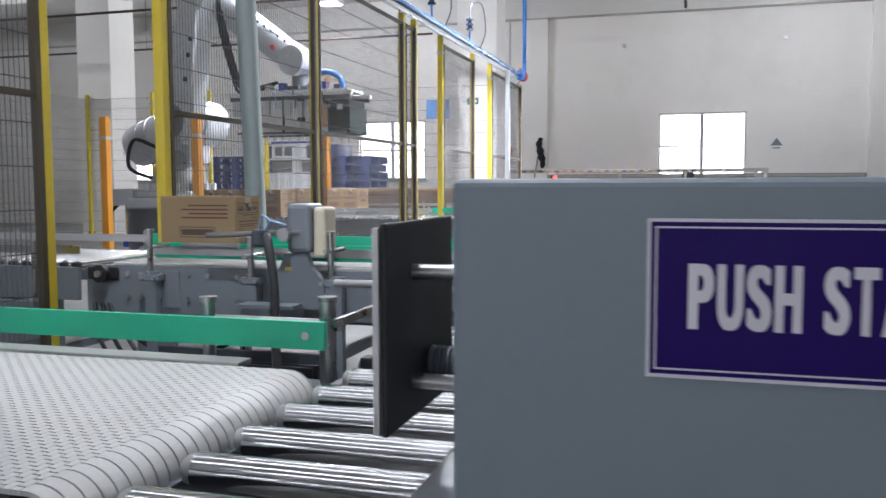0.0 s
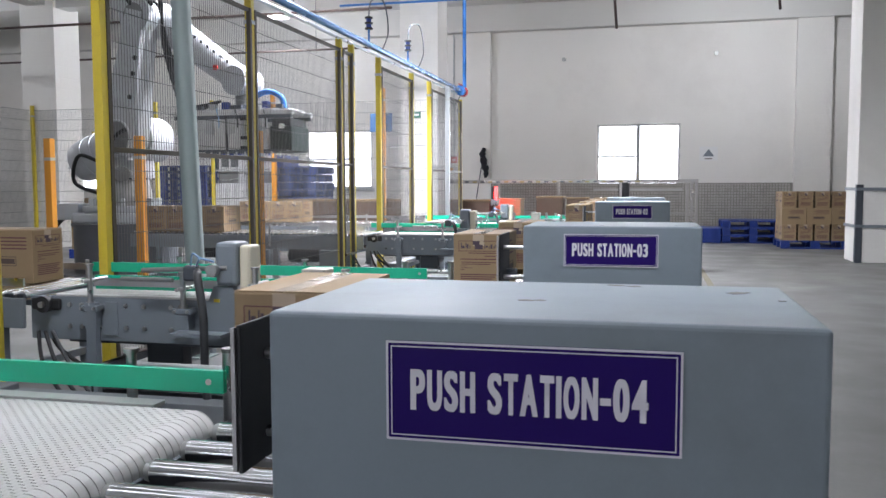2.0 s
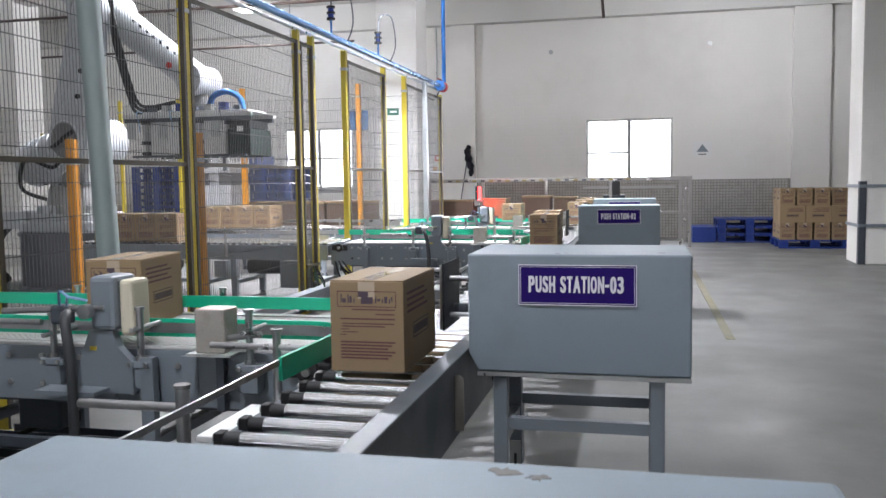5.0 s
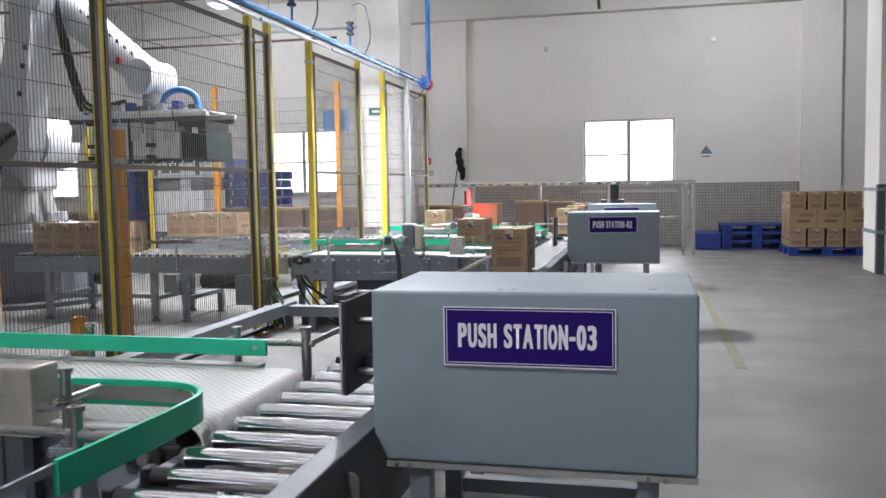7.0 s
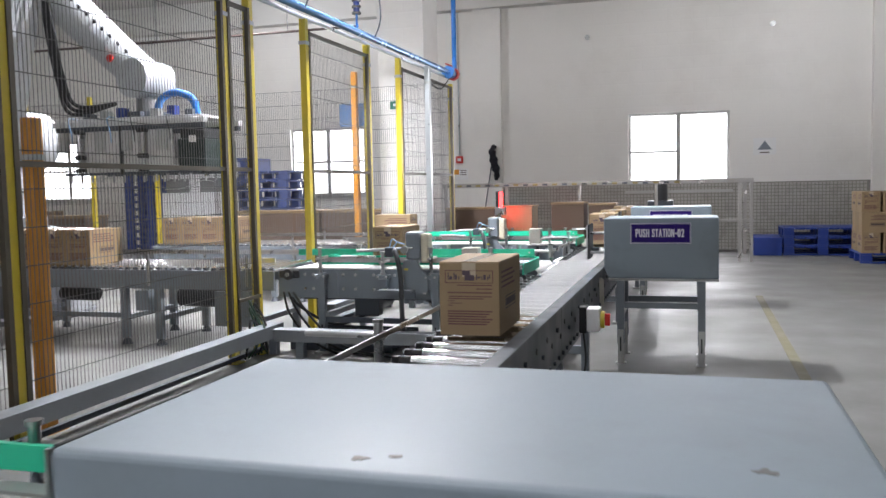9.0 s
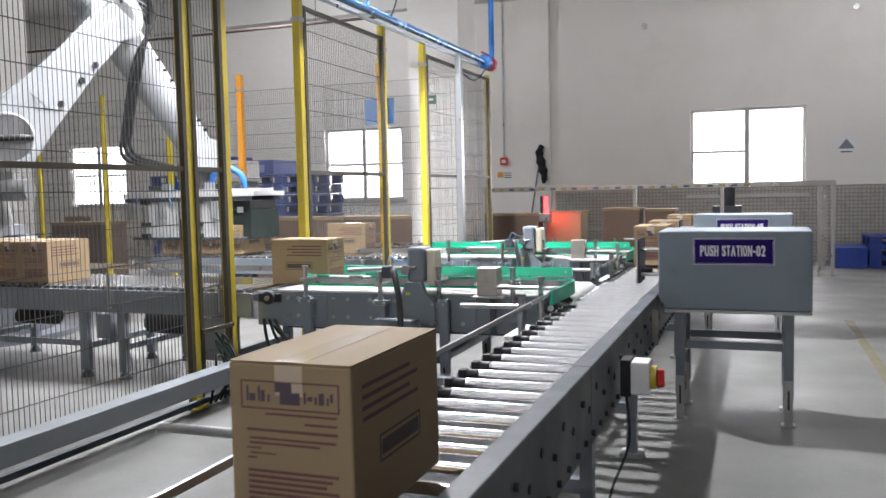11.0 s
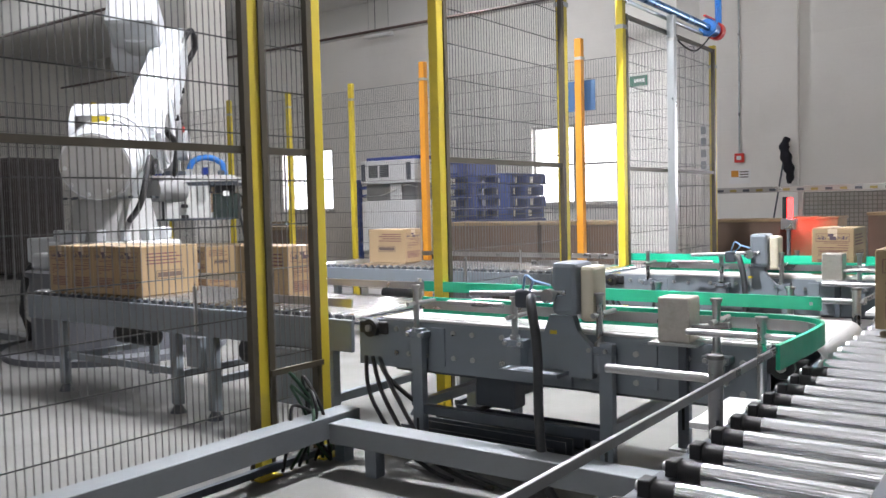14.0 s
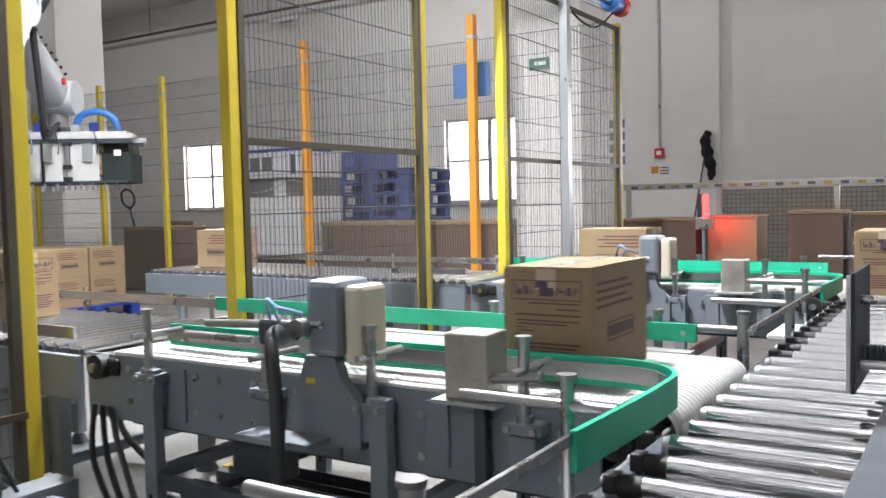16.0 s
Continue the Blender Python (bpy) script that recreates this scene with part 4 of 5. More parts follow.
# loose cables tied at the foot of the double posts
TIE = material("green_cable", (0.015, 0.05, 0.026), 0.5, vary=0.1)
t = thing("cable_bundle", "tied bundle of green and black cables at the fence foot", "cables", (-2.80, 8.38, 0))
for k in range(6):
    a = random.uniform(-0.1, 0.1)
    part("cable", tube(B(), bez([(0.0, -0.12 + k * 0.05, 0.012), (0.05 + a, -0.1 + k * 0.04, 0.18 + 0.08 * random.random()), (0.03, -0.05 + a, 0.30 + 0.03 * k), (0.02, 0.1 - a, 0.18), (0.06, 0.12, 0.012)]), 0.008, 6), TIE if k % 2 else BLACK, t)
part("clamp_bar", box(B(), -0.02, 0.0, -0.16, 0.16, 0.44, 0.465), FRAME, t)


# ---- palletising robot ----
RW = material("robot_white", (0.50, 0.52, 0.54), 0.35, vary=0.05, scale=4, stain=(0.4, 0.39, 0.36), stain_amount=0.3, stain_scale=5)
RG = material("robot_grey", (0.20, 0.20, 0.20), 0.45, 0.3, vary=0.08)
END = material("end_cover_grey", (0.36, 0.36, 0.355), 0.4, 0.2, vary=0.08, scale=6, stain=(0.22, 0.2, 0.18), stain_amount=0.4, stain_scale=5)
PED = material("pedestal_grey", (0.115, 0.12, 0.135), 0.5, vary=0.08)
RBX, RBY = -6.6, 9.95
J2R, J2Z, L1, L2 = 0.28, 1.82, 1.58, 1.62
robot = thing("palletising_robot", "large white articulated palletising robot on a grey pedestal", "robot", (RBX, RBY, 0))
part("floor_ring", rod(B(), (0, 0, 0), (0, 0, 0.05), 0.90, 48), PED, robot)
part("pedestal", rod(B(), (0, 0, 0.05), (0, 0, 0.66), 0.67, 40), PED, robot, "grey steel pedestal drum")
part("pedestal_flange", rod(B(), (0, 0, 0.66), (0, 0, 0.70), 0.70, 40), PED, robot)
bb = B()
box(bb, -0.52, 0.52, -0.46, 0.46, 0.70, 0.84, 0.03)
box(bb, -0.42, 0.42, -0.38, 0.38, 0.84, 0.93, 0.03)
part("base_casting", bb, RW, robot, "white cast robot base")
for k in range(4):
    part("supply_cable", tube(B(), bez([(-0.84, -0.25 + 0.03 * k, 0.76), (-0.92, -0.32 + 0.02 * k, 0.6), (-0.88 - 0.01 * k, -0.36, 0.3), (-0.84, -0.34 + 0.03 * k, 0.1), (-0.84 - 0.05 * k, -0.40, 0.018)]), 0.016, 6), BLACK, robot)
part("cable_box", box(B(), -0.88, -0.522, -0.3, 0.1, 0.74, 0.96, 0.02), RW, robot)

turret = part("turret", rod(B(), (0, 0, 0.932), (0, 0, 1.28), 0.38, 32, 0.31), END, robot, "white rotating turret")
tb = B()
box(tb, -0.32, 0.36, -0.22, 0.22, 1.28, 1.70, 0.06)
rod(tb, (J2R, -0.11, J2Z), (J2R, 0.33, J2Z), 0.30, 32)
part("shoulder_casting", tb, RW, turret)
cbm = B()
rod(cbm, (J2R - 0.15, -0.05, J2Z - 0.03), (J2R - 0.85, -0.05, J2Z - 0.26), 0.27, 24, 0.29)
rod(cbm, (J2R - 0.85, -0.05, J2Z - 0.26), (J2R - 0.97, -0.05, J2Z - 0.30), 0.29, 24, 0.27)
part("counterweight", cbm, RW, turret, "white balancing cylinder with yellow stickers")
part("weight_end", rod(B(), (J2R - 0.97, -0.05, J2Z - 0.30), (J2R - 0.985, -0.05, J2Z - 0.305), 0.255, 28), END, turret, "grey end cover of the balancing cylinder")
for k in range(9):
    a = k * math.pi * 2 / 9
    part("cover_bolt", rod(B(), (J2R - 0.975 + 0.07 * math.sin(a), -0.05 + 0.22 * math.cos(a), J2Z - 0.302 + 0.21 * math.sin(a)), (J2R - 1.0 + 0.07 * math.sin(a), -0.05 + 0.22 * math.cos(a), J2Z - 0.31 + 0.21 * math.sin(a)), 0.016, 8), RW, turret)
for k in range(3):
    x = J2R - 0.38 - 0.17 * k
    part("band", rod(B(), (x, -0.05, J2Z - 0.106 - 0.056 * k), (x - 0.03, -0.05, J2Z - 0.116 - 0.056 * k), 0.296, 24), RW, turret)
for k in range(8):
    a = k * math.pi / 4
    part("cap_bolt", rod(B(), (J2R + 0.25 * math.cos(a), 0.33, J2Z + 0.25 * math.sin(a)), (J2R + 0.25 * math.cos(a), 0.345, J2Z + 0.25 * math.sin(a)), 0.018, 8), STEEL, turret)
for k in range(10):
    a = k * math.pi / 5
    part("base_bolt", rod(B(), (0.37 * math.cos(a), 0.37 * math.sin(a), 1.28), (0.37 * math.cos(a), 0.37 * math.sin(a), 1.30), 0.02, 8), DARK, turret)
for k in range(14):
    a = k * math.pi / 7
    g = B()
    box(g, 0.34, 0.47, -0.025, 0.025, 0.932, 1.03, 0.008)
    bmesh.ops.rotate(g, verts=g.verts[:], cent=(0, 0, 0), matrix=Matrix.Rotation(a, 3, "Z"))
    part("base_rib", g, RW, turret)
part("rear_motor", rod(B(), (-0.28, 0.1, 1.62), (-0.28, 0.1, 1.95), 0.10, 14), RG, turret, "dark swing motor")
part("cable_loop", tube(B(), bez([(-0.3, -0.2, 1.1), (-0.55, -0.35, 1.25), (-0.4, -0.4, 1.6), (0.0, -0.34, 1.5), (0.2, -0.36, 1.75)]), 0.025, 8), BLACK, turret)
part("sticker", box(B(), J2R - 0.75, J2R - 0.6, -0.1, 0.02, J2Z + 0.04, J2Z + 0.115), YELLOW, turret)
part("swing_motor", rod(B(), (J2R - 0.1, -0.3, 1.35), (J2R + 0.15, -0.5, 1.35), 0.10, 14), RG, turret)

la = B()
prof = [(-0.22, -0.26), (0.22, -0.26), (0.31, -0.06), (0.24, 0.45), (0.19, 1.0), (0.19, L1 + 0.1), (-0.17, L1 + 0.12), (-0.18, 1.0), (-0.24, 0.45), (-0.31, -0.06)]
fa = [la.verts.new((x, -0.42, z)) for x, z in prof]
fb = [la.verts.new((x, -0.115, z)) for x, z in prof]
la.faces.new(fa)
la.faces.new(fb[::-1])
for i in range(len(prof)):
    j = (i + 1) % len(prof)
    la.faces.new((fa[i], fa[j], fb[j], fb[i]))
bmesh.ops.bevel(la, geom=la.edges[:], offset=0.05, segments=3, affect="EDGES")
lower = part("lower_arm", la, RW, robot, "white lower arm")
part("joint_well", rod(B(), (0, -0.432, 0), (0, -0.415, 0), 0.215, 32), RG, lower, "dark grey recessed shoulder joint")
part("joint_rim", tube(B(), [(0.222 * math.cos(k * math.pi / 16), -0.425, 0.222 * math.sin(k * math.pi / 16)) for k in range(33)], 0.016, 6), RW, lower)
part("joint_cable", tube(B(), bez([(-0.16, -0.44, -0.12), (-0.02, -0.46, -0.02), (0.06, -0.47, 0.06), (0.15, -0.44, 0.14)]), 0.028, 8), BLACK, lower)
part("elbow_drum", rod(B(), (0, -0.40, L1), (0, 0.26, L1), 0.24, 24), RW, lower)
part("elbow_cap", rod(B(), (0, -0.415, L1), (0, -0.40, L1), 0.15, 24), RG, lower)
part("arm_cover", box(B(), -0.12, 0.12, -0.430, -0.419, 0.45, 1.1, 0.004), RW, lower)
for z in (0.55, 0.85, 1.05):
    part("arm_fitting", rod(B(), (0.14, -0.419, z), (0.14, -0.445, z), 0.03, 10), BLACK, lower)
part("arm_cable", tube(B(), bez([(-0.05, -0.38, L1 + 0.1), (-0.12, -0.46, L1 + 0.24), (0.1, -0.47, L1 + 0.30), (0.25, -0.36, L1 + 0.16)]), 0.03, 8), BLACK, lower)

ua = B()
rod(ua, (-0.35, 0, 0.02), (0.5, 0, 0.02), 0.215, 22, 0.20)
rod(ua, (0.5, 0, 0.02), (L2 - 0.1, 0, 0.0), 0.20, 22, 0.175)
rod(ua, (L2 - 0.1, 0, 0), (L2 + 0.1, 0, 0), 0.185, 20, 0.12)
box(ua, -0.62, -0.2, -0.24, 0.24, -0.16, 0.2, 0.05)
upper = part("upper_arm", ua, RW, robot, "white tapering upper arm")
part("wrist_drum", rod(B(), (L2, -0.2, 0), (L2, 0.2, 0), 0.18, 24), RW, upper)
for k in range(8):
    part("arm_bolt", rod(B(), (0.55 + k * 0.12, -0.14, 0.155 - k * 0.003), (0.55 + k * 0.12, -0.165, 0.175 - k * 0.003), 0.015, 6), BLACK, upper)
part("red_emblem", rod(B(), (L2 - 0.32, -0.18, 0.0), (L2 - 0.32, -0.20, 0.0), 0.035, 16), RED, upper)
for d in (0.0, 0.05, 0.1):
    part("hose", tube(B(), bez([(-0.2, -0.2 - d * 0.4, 0.12), (0.15, -0.27, 0.26 + d), (0.45, -0.25, 0.0 - d), (0.9, -0.2, -0.45 - d), (L2 - 0.45, -0.15, -0.62 - d), (L2 - 0.1, -0.1, -0.35)]), 0.02, 7), BLACK, upper)
part("motor", rod(B(), (-0.45, 0.0, 0.16), (-0.45, 0.0, 0.36), 0.09, 14), RG, upper)

GRIP = 0.34
JAW = material("pale_jaw_plate", (0.58, 0.58, 0.57), 0.5, vary=0.1, scale=6, stain=(0.2, 0.2, 0.2), stain_amount=0.4, stain_scale=5)
GREENBLACK = material("green_black_panel", (0.012, 0.022, 0.019), 0.85, vary=0.1)
grip = part("gripper", rod(B(), (0, 0, 0.0), (0, 0, GRIP - 0.02), 0.10, 18), RG, robot, "wide steel clamp gripper with a blue hose")
part("wrist_flange", rod(B(), (0, 0, -0.018), (0, 0, 0.035), 0.19, 24), DARK, grip)
part("top_plate", box(B(), -0.60, 0.72, -0.24, 0.24, -0.05, -0.02, 0.004), JAW, grip)
for y in (-0.30, 0.30):
    part("top_beam", box(B(), -0.80, 0.80, y - 0.035, y + 0.035, -0.10, -0.051, 0.004), JAW, grip, "pale aluminium beam")
    part("channel", box(B(), -0.78, 0.78, y - 0.025, y + 0.025, -0.145, -0.101), DARK, grip)
    for x0, x1 in ((-0.56, -0.085), (-0.06, 0.46)):
        part("side_jaw", box(B(), x0, x1, y - 0.008, y + 0.008, -0.52, -0.146, 0.003), JAW, grip, "pale aluminium jaw plate")
    part("centre_post", box(B(), -0.083, -0.062, y * 1.06 - 0.02, y * 1.06 + 0.02, -0.54, -0.101), BLACK, grip)
    part("bottom_rail", box(B(), -0.70, 0.72, y - 0.022, y + 0.022, -0.545, -0.521), DARK, grip)
    for x in (-0.50, 0.17):
        cyl = part("cylinder", rod(B(), (x, y * 1.14, -0.36), (x, y * 1.14, -0.13), 0.03, 12), STEEL, grip)
        part("piston", rod(B(), (x, y * 1.14, -0.50), (x, y * 1.14, -0.36), 0.012, 8), FOOT, cyl)
        for z in (-0.38, -0.15, -0.50):
            part("clevis", box(B(), x - 0.038, x + 0.038, y * 1.14 - 0.034, y * 1.14 + 0.034, z - 0.02, z + 0.02, 0.004), BLACK, cyl)
    for x in (-0.70, -0.30, -0.02, 0.36):
        part("guide_bracket", box(B(), x - 0.05, x + 0.05, y * 1.05 - 0.02, y * 1.05 + 0.02, -0.33, -0.146, 0.004), FOOT, grip)
    for k in range(12):
        x = -0.64 + k * 0.115
        part("finger", box(B(), x - 0.008, x + 0.008, y * 1.02 - 0.008, y * 1.02 + 0.008, -0.61, -0.546), STEEL, grip)
    for x in (-0.62, -0.2, 0.05, 0.42):
        part("air_line", tube(B(), bez([(x, y * 0.7, -0.02), (x + 0.02, y * 1.2, -0.03), (x + 0.05, y * 1.22, -0.16), (x + 0.03, y * 1.1, -0.25)], 5), 0.006, 6), AIRBLUE if x < 0 else BLACK, grip)
part("end_panel", box(B(), 0.48, 0.76, -0.27, 0.27, -0.54, -0.24, 0.006), GREENBLACK, grip, "dark green end panel")
part("valve_rack", box(B(), 0.50, 0.74, -0.25, 0.25, -0.235, -0.146, 0.006), BLACK, grip)
part("valve_label", box(B(), 0.60, 0.67, -0.2775, -0.2705, -0.27, -0.21), WHITE, grip)
part("blue_hose", tube(B(), bez([(0.2, -0.15, 0.0), (0.26, -0.15, 0.14), (0.42, -0.15, 0.19), (0.58, -0.15, 0.12), (0.62, -0.15, -0.02)]), 0.035, 10), PIPEBLUE, grip)
for k in range(7):
    x = -0.54 + k * 0.18
    part("manifold", box(B(), x, x + 0.08, -0.23, -0.14, -0.019, 0.03 + 0.02 * (k % 3), 0.004), (DARK, FOOT, BLUE)[k % 3], grip)


# ---- cartons ----
CW, CL, CH = 0.25, 0.42, 0.30
PRINT = material("purple_print", (0.075, 0.05, 0.07), 0.7, vary=0.15, scale=20)
INK = material("dark_print", (0.09, 0.06, 0.05), 0.7, vary=0.15, scale=20)
REDINK = material("red_print", (0.13, 0.05, 0.05), 0.7, vary=0.15, scale=20)
TAPE = material("clear_tape", (0.50, 0.40, 0.30), 0.12, vary=0.05, scale=12)


def bar(bm, x0, x1, z0, z1, y):
    box(bm, x0, x1, y - 0.0008, y, z0, z1)


def carton_at(x, y, z=0.655, turn=0, label="taped brown cardboard carton with purple printing", group="cartons on the conveyors"):
    t = thing("carton", label, "carton", (x, y, z), group, turn)
    part("body", CARTON["body"], None, t)
    part("side_label", CARTON["side_label_b"], None, t)
    part("side_print", CARTON["side_print_b"], None, t)
    for n in ("flap", "tape", "tape_end", "front_print", "front_frame", "side_print", "side_label"):
        part(n, CARTON[n], None, t)
    return t


CARTON = {}
CARTON["body"] = mesh_of("body", box(B(), -CW / 2, CW / 2, -CL / 2, CL / 2, 0, CH - 0.004, 0.004), CARD)
b = B()
box(b, -CW / 2 + 0.001, -0.001, -CL / 2 + 0.001, CL / 2 - 0.001, CH - 0.0038, CH, 0.001)
box(b, 0.001, CW / 2 - 0.001, -CL / 2 + 0.001, CL / 2 - 0.001, CH - 0.0038, CH, 0.001)
CARTON["flap"] = mesh_of("flap", b, CARD)
CARTON["tape"] = mesh_of("tape", box(B(), -0.028, 0.028, -CL / 2 + 0.001, CL / 2 - 0.001, CH + 0.0002, CH + 0.0008), TAPE)
b = B()
for s in (-1,):
    box(b, -0.028, 0.028, min(s * CL / 2, s * (CL / 2 + 0.0008)), max(s * CL / 2, s * (CL / 2 + 0.0008)), CH - 0.06, CH - 0.005)
CARTON["tape_end"] = mesh_of("tape_end", b, TAPE)
b = B()
yy = -CL / 2
for x0, x1, z0, z1 in ((-0.028, 0.006, 0.246, 0.264), (-0.018, 0.022, 0.224, 0.246)):
    bar(b, x0, x1, z0, z1, yy - 0.0009)
for x0, x1 in ((-0.088, -0.084), (-0.082, -0.070), (-0.064, -0.060), (-0.058, -0.050), (-0.044, -0.040), (0.030, 0.034), (0.037, 0.047), (0.052, 0.056), (0.060, 0.070), (0.076, 0.080), (0.083, 0.088)):
    bar(b, x0, x1, 0.227 + 0.006 * (int(x0 * 1000) % 2), 0.255 - 0.007 * (int(x1 * 1000) % 3), yy)
CARTON["front_print"] = mesh_of("front_print", b, PRINT)
b = B()
for x0, x1, z0, z1 in ((-0.1, 0.1, 0.2625, 0.2655), (-0.1, 0.1, 0.213, 0.216), (-0.1, -0.097, 0.216, 0.2625), (0.097, 0.1, 0.216, 0.2625),
                       (-0.05, 0.095, 0.203, 0.207), (0.03, 0.095, 0.188, 0.192), (-0.09, 0.095, 0.172, 0.177), (-0.085, 0.092, 0.157, 0.161),
                       (-0.085, 0.06, 0.148, 0.152), (-0.09, -0.06, 0.139, 0.142), (-0.085, -0.03, 0.130, 0.133), (-0.09, -0.07, 0.121, 0.124)):
    bar(b, x0, x1, z0, z1, yy)
for k in range(6):
    bar(b, -0.09, 0.095 - 0.012 * (k % 3), 0.096 - k * 0.0105, 0.1015 - k * 0.0105, yy)
CARTON["front_frame"] = mesh_of("front_frame", b, REDINK)
for s, n in ((1, "side_print"), (-1, "side_print_b")):
    b = B()
    x = s * CW / 2
    for k in range(4):
        box(b, min(x, x + s * 0.0008), max(x, x + s * 0.0008), -0.17, 0.05 + 0.04 * (k % 2), 0.25 - k * 0.02, 0.258 - k * 0.02)
    CARTON[n] = mesh_of("side_print", b, REDINK)
for s, n in ((1, "side_label"), (-1, "side_label_b")):
    b = B()
    x = s * CW / 2
    for y0, y1, z0, z1 in ((-0.1, 0.1, 0.145, 0.149), (-0.1, 0.1, 0.096, 0.1), (-0.1, -0.096, 0.1, 0.145), (0.096, 0.1, 0.1, 0.145), (-0.09, 0.09, 0.108, 0.137)):
        box(b, min(x, x + s * 0.0008), max(x, x + s * 0.0008), y0, y1, z0, z1)
    CARTON[n] = mesh_of("side_label", b, INK)

RX = -0.49
c0 = carton_at(-2.36, 3.82, turn=90)
c1 = carton_at(RX, 3.4)
c2 = carton_at(RX, 6.4)
c3 = carton_at(RX, 5.2)
c4 = carton_at(RX, 10.0)
c5 = carton_at(RX, 9.13)
c6 = carton_at(RX, 11.78)
c7 = carton_at(RX, 14.0)
c8 = carton_at(RX, 13.0)
c9 = carton_at(RX, 15.4)
for x in (-5.41, -5.155, -4.90, -4.645):
    carton_at(x, 8.98)
LIFTED = [carton_at(x, 11.72) for x in (-5.58, -5.325, -5.07, -4.815)]
for x in (-5.3, -4.86):
    carton_at(x, 3.8, turn=90)
carton_at(-4.6, 1.2, turn=90)

# ---- pallets ----
def pallet(x, y, z, turn=0, label="blue plastic pallet", mat=BLUE):
    t = thing("pallet", label, "pallet", (x, y, z), "blue plastic pallets", turn)
    for k in range(7):
        part("deck_board", box(B(), -0.6 + k * 0.172, -0.6 + k * 0.172 + 0.155, -0.5, 0.5, 0.12, 0.15, 0.004), mat, t)
    for yy in (-0.45, 0, 0.45):
        for xx in (-0.52, 0, 0.52):
            part("block", box(B(), xx - 0.08, xx + 0.08, yy - 0.05, yy + 0.05, 0.025, 0.12, 0.006), mat, t)
        part("runner", box(B(), -0.6, 0.6, yy - 0.05, yy + 0.05, 0, 0.025, 0.004), mat, t)
    return t


for k in range(3):
    pallet(2.4, 18.3, 0.152 * k, label="blue plastic pallet in a low stack by the wall")
t = thing("plastic_block", "dark blue plastic step block beside the pallets", "block", (1.55, 18.2, 0))
part("block", box(B(), -0.22, 0.22, -0.45, 0.45, 0, 0.30, 0.01), BLUE, t)
pallet(3.32, 16.9, 0, label="blue plastic pallet loaded with cartons")
STACK = ("brown carton stacked on a blue pallet", "cartons stacked on the pallet")
for ix in range(4):
    for iy in range(2):
        carton_at(2.86 + ix * 0.285, 16.62 + iy * 0.44, 0.15, 0, *STACK)
        carton_at(2.86 + ix * 0.285, 16.66 + iy * 0.44, 0.752, 0, *STACK)
for ix in range(3):
    for iy in range(3):
        carton_at(2.94 + ix * 0.425, 16.53 + iy * 0.26, 0.451, 90, *STACK)
pallet(5.2, 13.2, 0, label="blue plastic pallet at the aisle side")
for ix in range(3):
    carton_at(4.95 + ix * 0.27, 13.0, 0.15, 0, "brown carton stacked on a blue pallet", "cartons stacked on the pallet")

CABWHITE = material("off_white_enamel", (0.62, 0.62, 0.63), 0.45, vary=0.03, scale=4, stain=(0.45, 0.43, 0.4), stain_amount=0.2, stain_scale=5)
# pallet stacks and machine behind the cage
for k in range(11):
    pallet(-10.36, 18.35, 0.152 * k, label="dark blue plastic pallet in a tall stack by the far wall")
PALEBLUE = material("periwinkle_plastic", (0.085, 0.125, 0.33), 0.5, vary=0.1, per_object=0.12)
for k in range(10):
    pallet(-6.70 + 0.03 * (k % 2), 16.05, 0.158 * k, label="periwinkle blue plastic pallet in a tall stack behind the cage", mat=PALEBLUE)
t = thing("plastic_crate", "blue plastic crate on top of the pallet stack", "crate", (-7.0, 15.95, 1.58))
part("base", box(B(), -0.22, 0.22, -0.38, 0.38, 0, 0.03), PALEBLUE, t)
for x in (-0.22, 0.19):
    part("side", box(B(), x, x + 0.03, -0.38, 0.38, 0.031, 0.22), PALEBLUE, t)
for x0, x1, z0, z1 in ((-0.189, -0.06, 0.031, 0.22), (0.06, 0.189, 0.031, 0.22), (-0.059, 0.059, 0.15, 0.22)):
    part("end", box(B(), x0, x1, -0.38, -0.36, z0, z1), PALEBLUE, t)
t = thing("control_cabinet", "white equipment cabinet with vent grilles behind the cage", "cabinet", (-7.14, 14.28, 0))
part("plinth", box(B(), -0.42, 0.40, 0.04, 0.70, 0, 0.46, 0.01), WHITE, t)
part("base_gap", box(B(), -0.38, 0.44, 0.05, 0.70, 0.461, 0.56), BLACK, t)
part("lower_body", box(B(), -0.46, 0.46, 0.0, 0.74, 0.561, 1.24, 0.012), CABWHITE, t, "white lower cover")
part("vent_bay", box(B(), -0.40, 0.44, 0.04, 0.72, 1.241, 1.46, 0.004), RG, t)
part("bay_frame", box(B(), 0.02, 0.20, 0.022, 0.039, 1.25, 1.45), CABWHITE, t)
part("upper_body", box(B(), -0.45, 0.46, -0.02, 0.74, 1.461, 1.76, 0.012), CABWHITE, t, "white upper cover")
for x in (-0.30, -0.11):
    gr = part("grille", box(B(), x, x + 0.15, -0.026, -0.0205, 1.54, 1.70, 0.002), DARK, t)
    for k in range(6):
        part("slat", box(B(), x + 0.01, x + 0.14, -0.031, -0.0262, 1.552 + k * 0.025, 1.56 + k * 0.025), RG, gr)
for x in (-0.43, 0.33):
    part("vent_strip", box(B(), x, x + 0.07, -0.026, -0.0205, 1.5, 1.72), DARK, t)
part("blue_lid", box(B(), -0.45, 0.44, 0.1, 0.6, 1.761, 1.81, 0.01), BLUE, t)
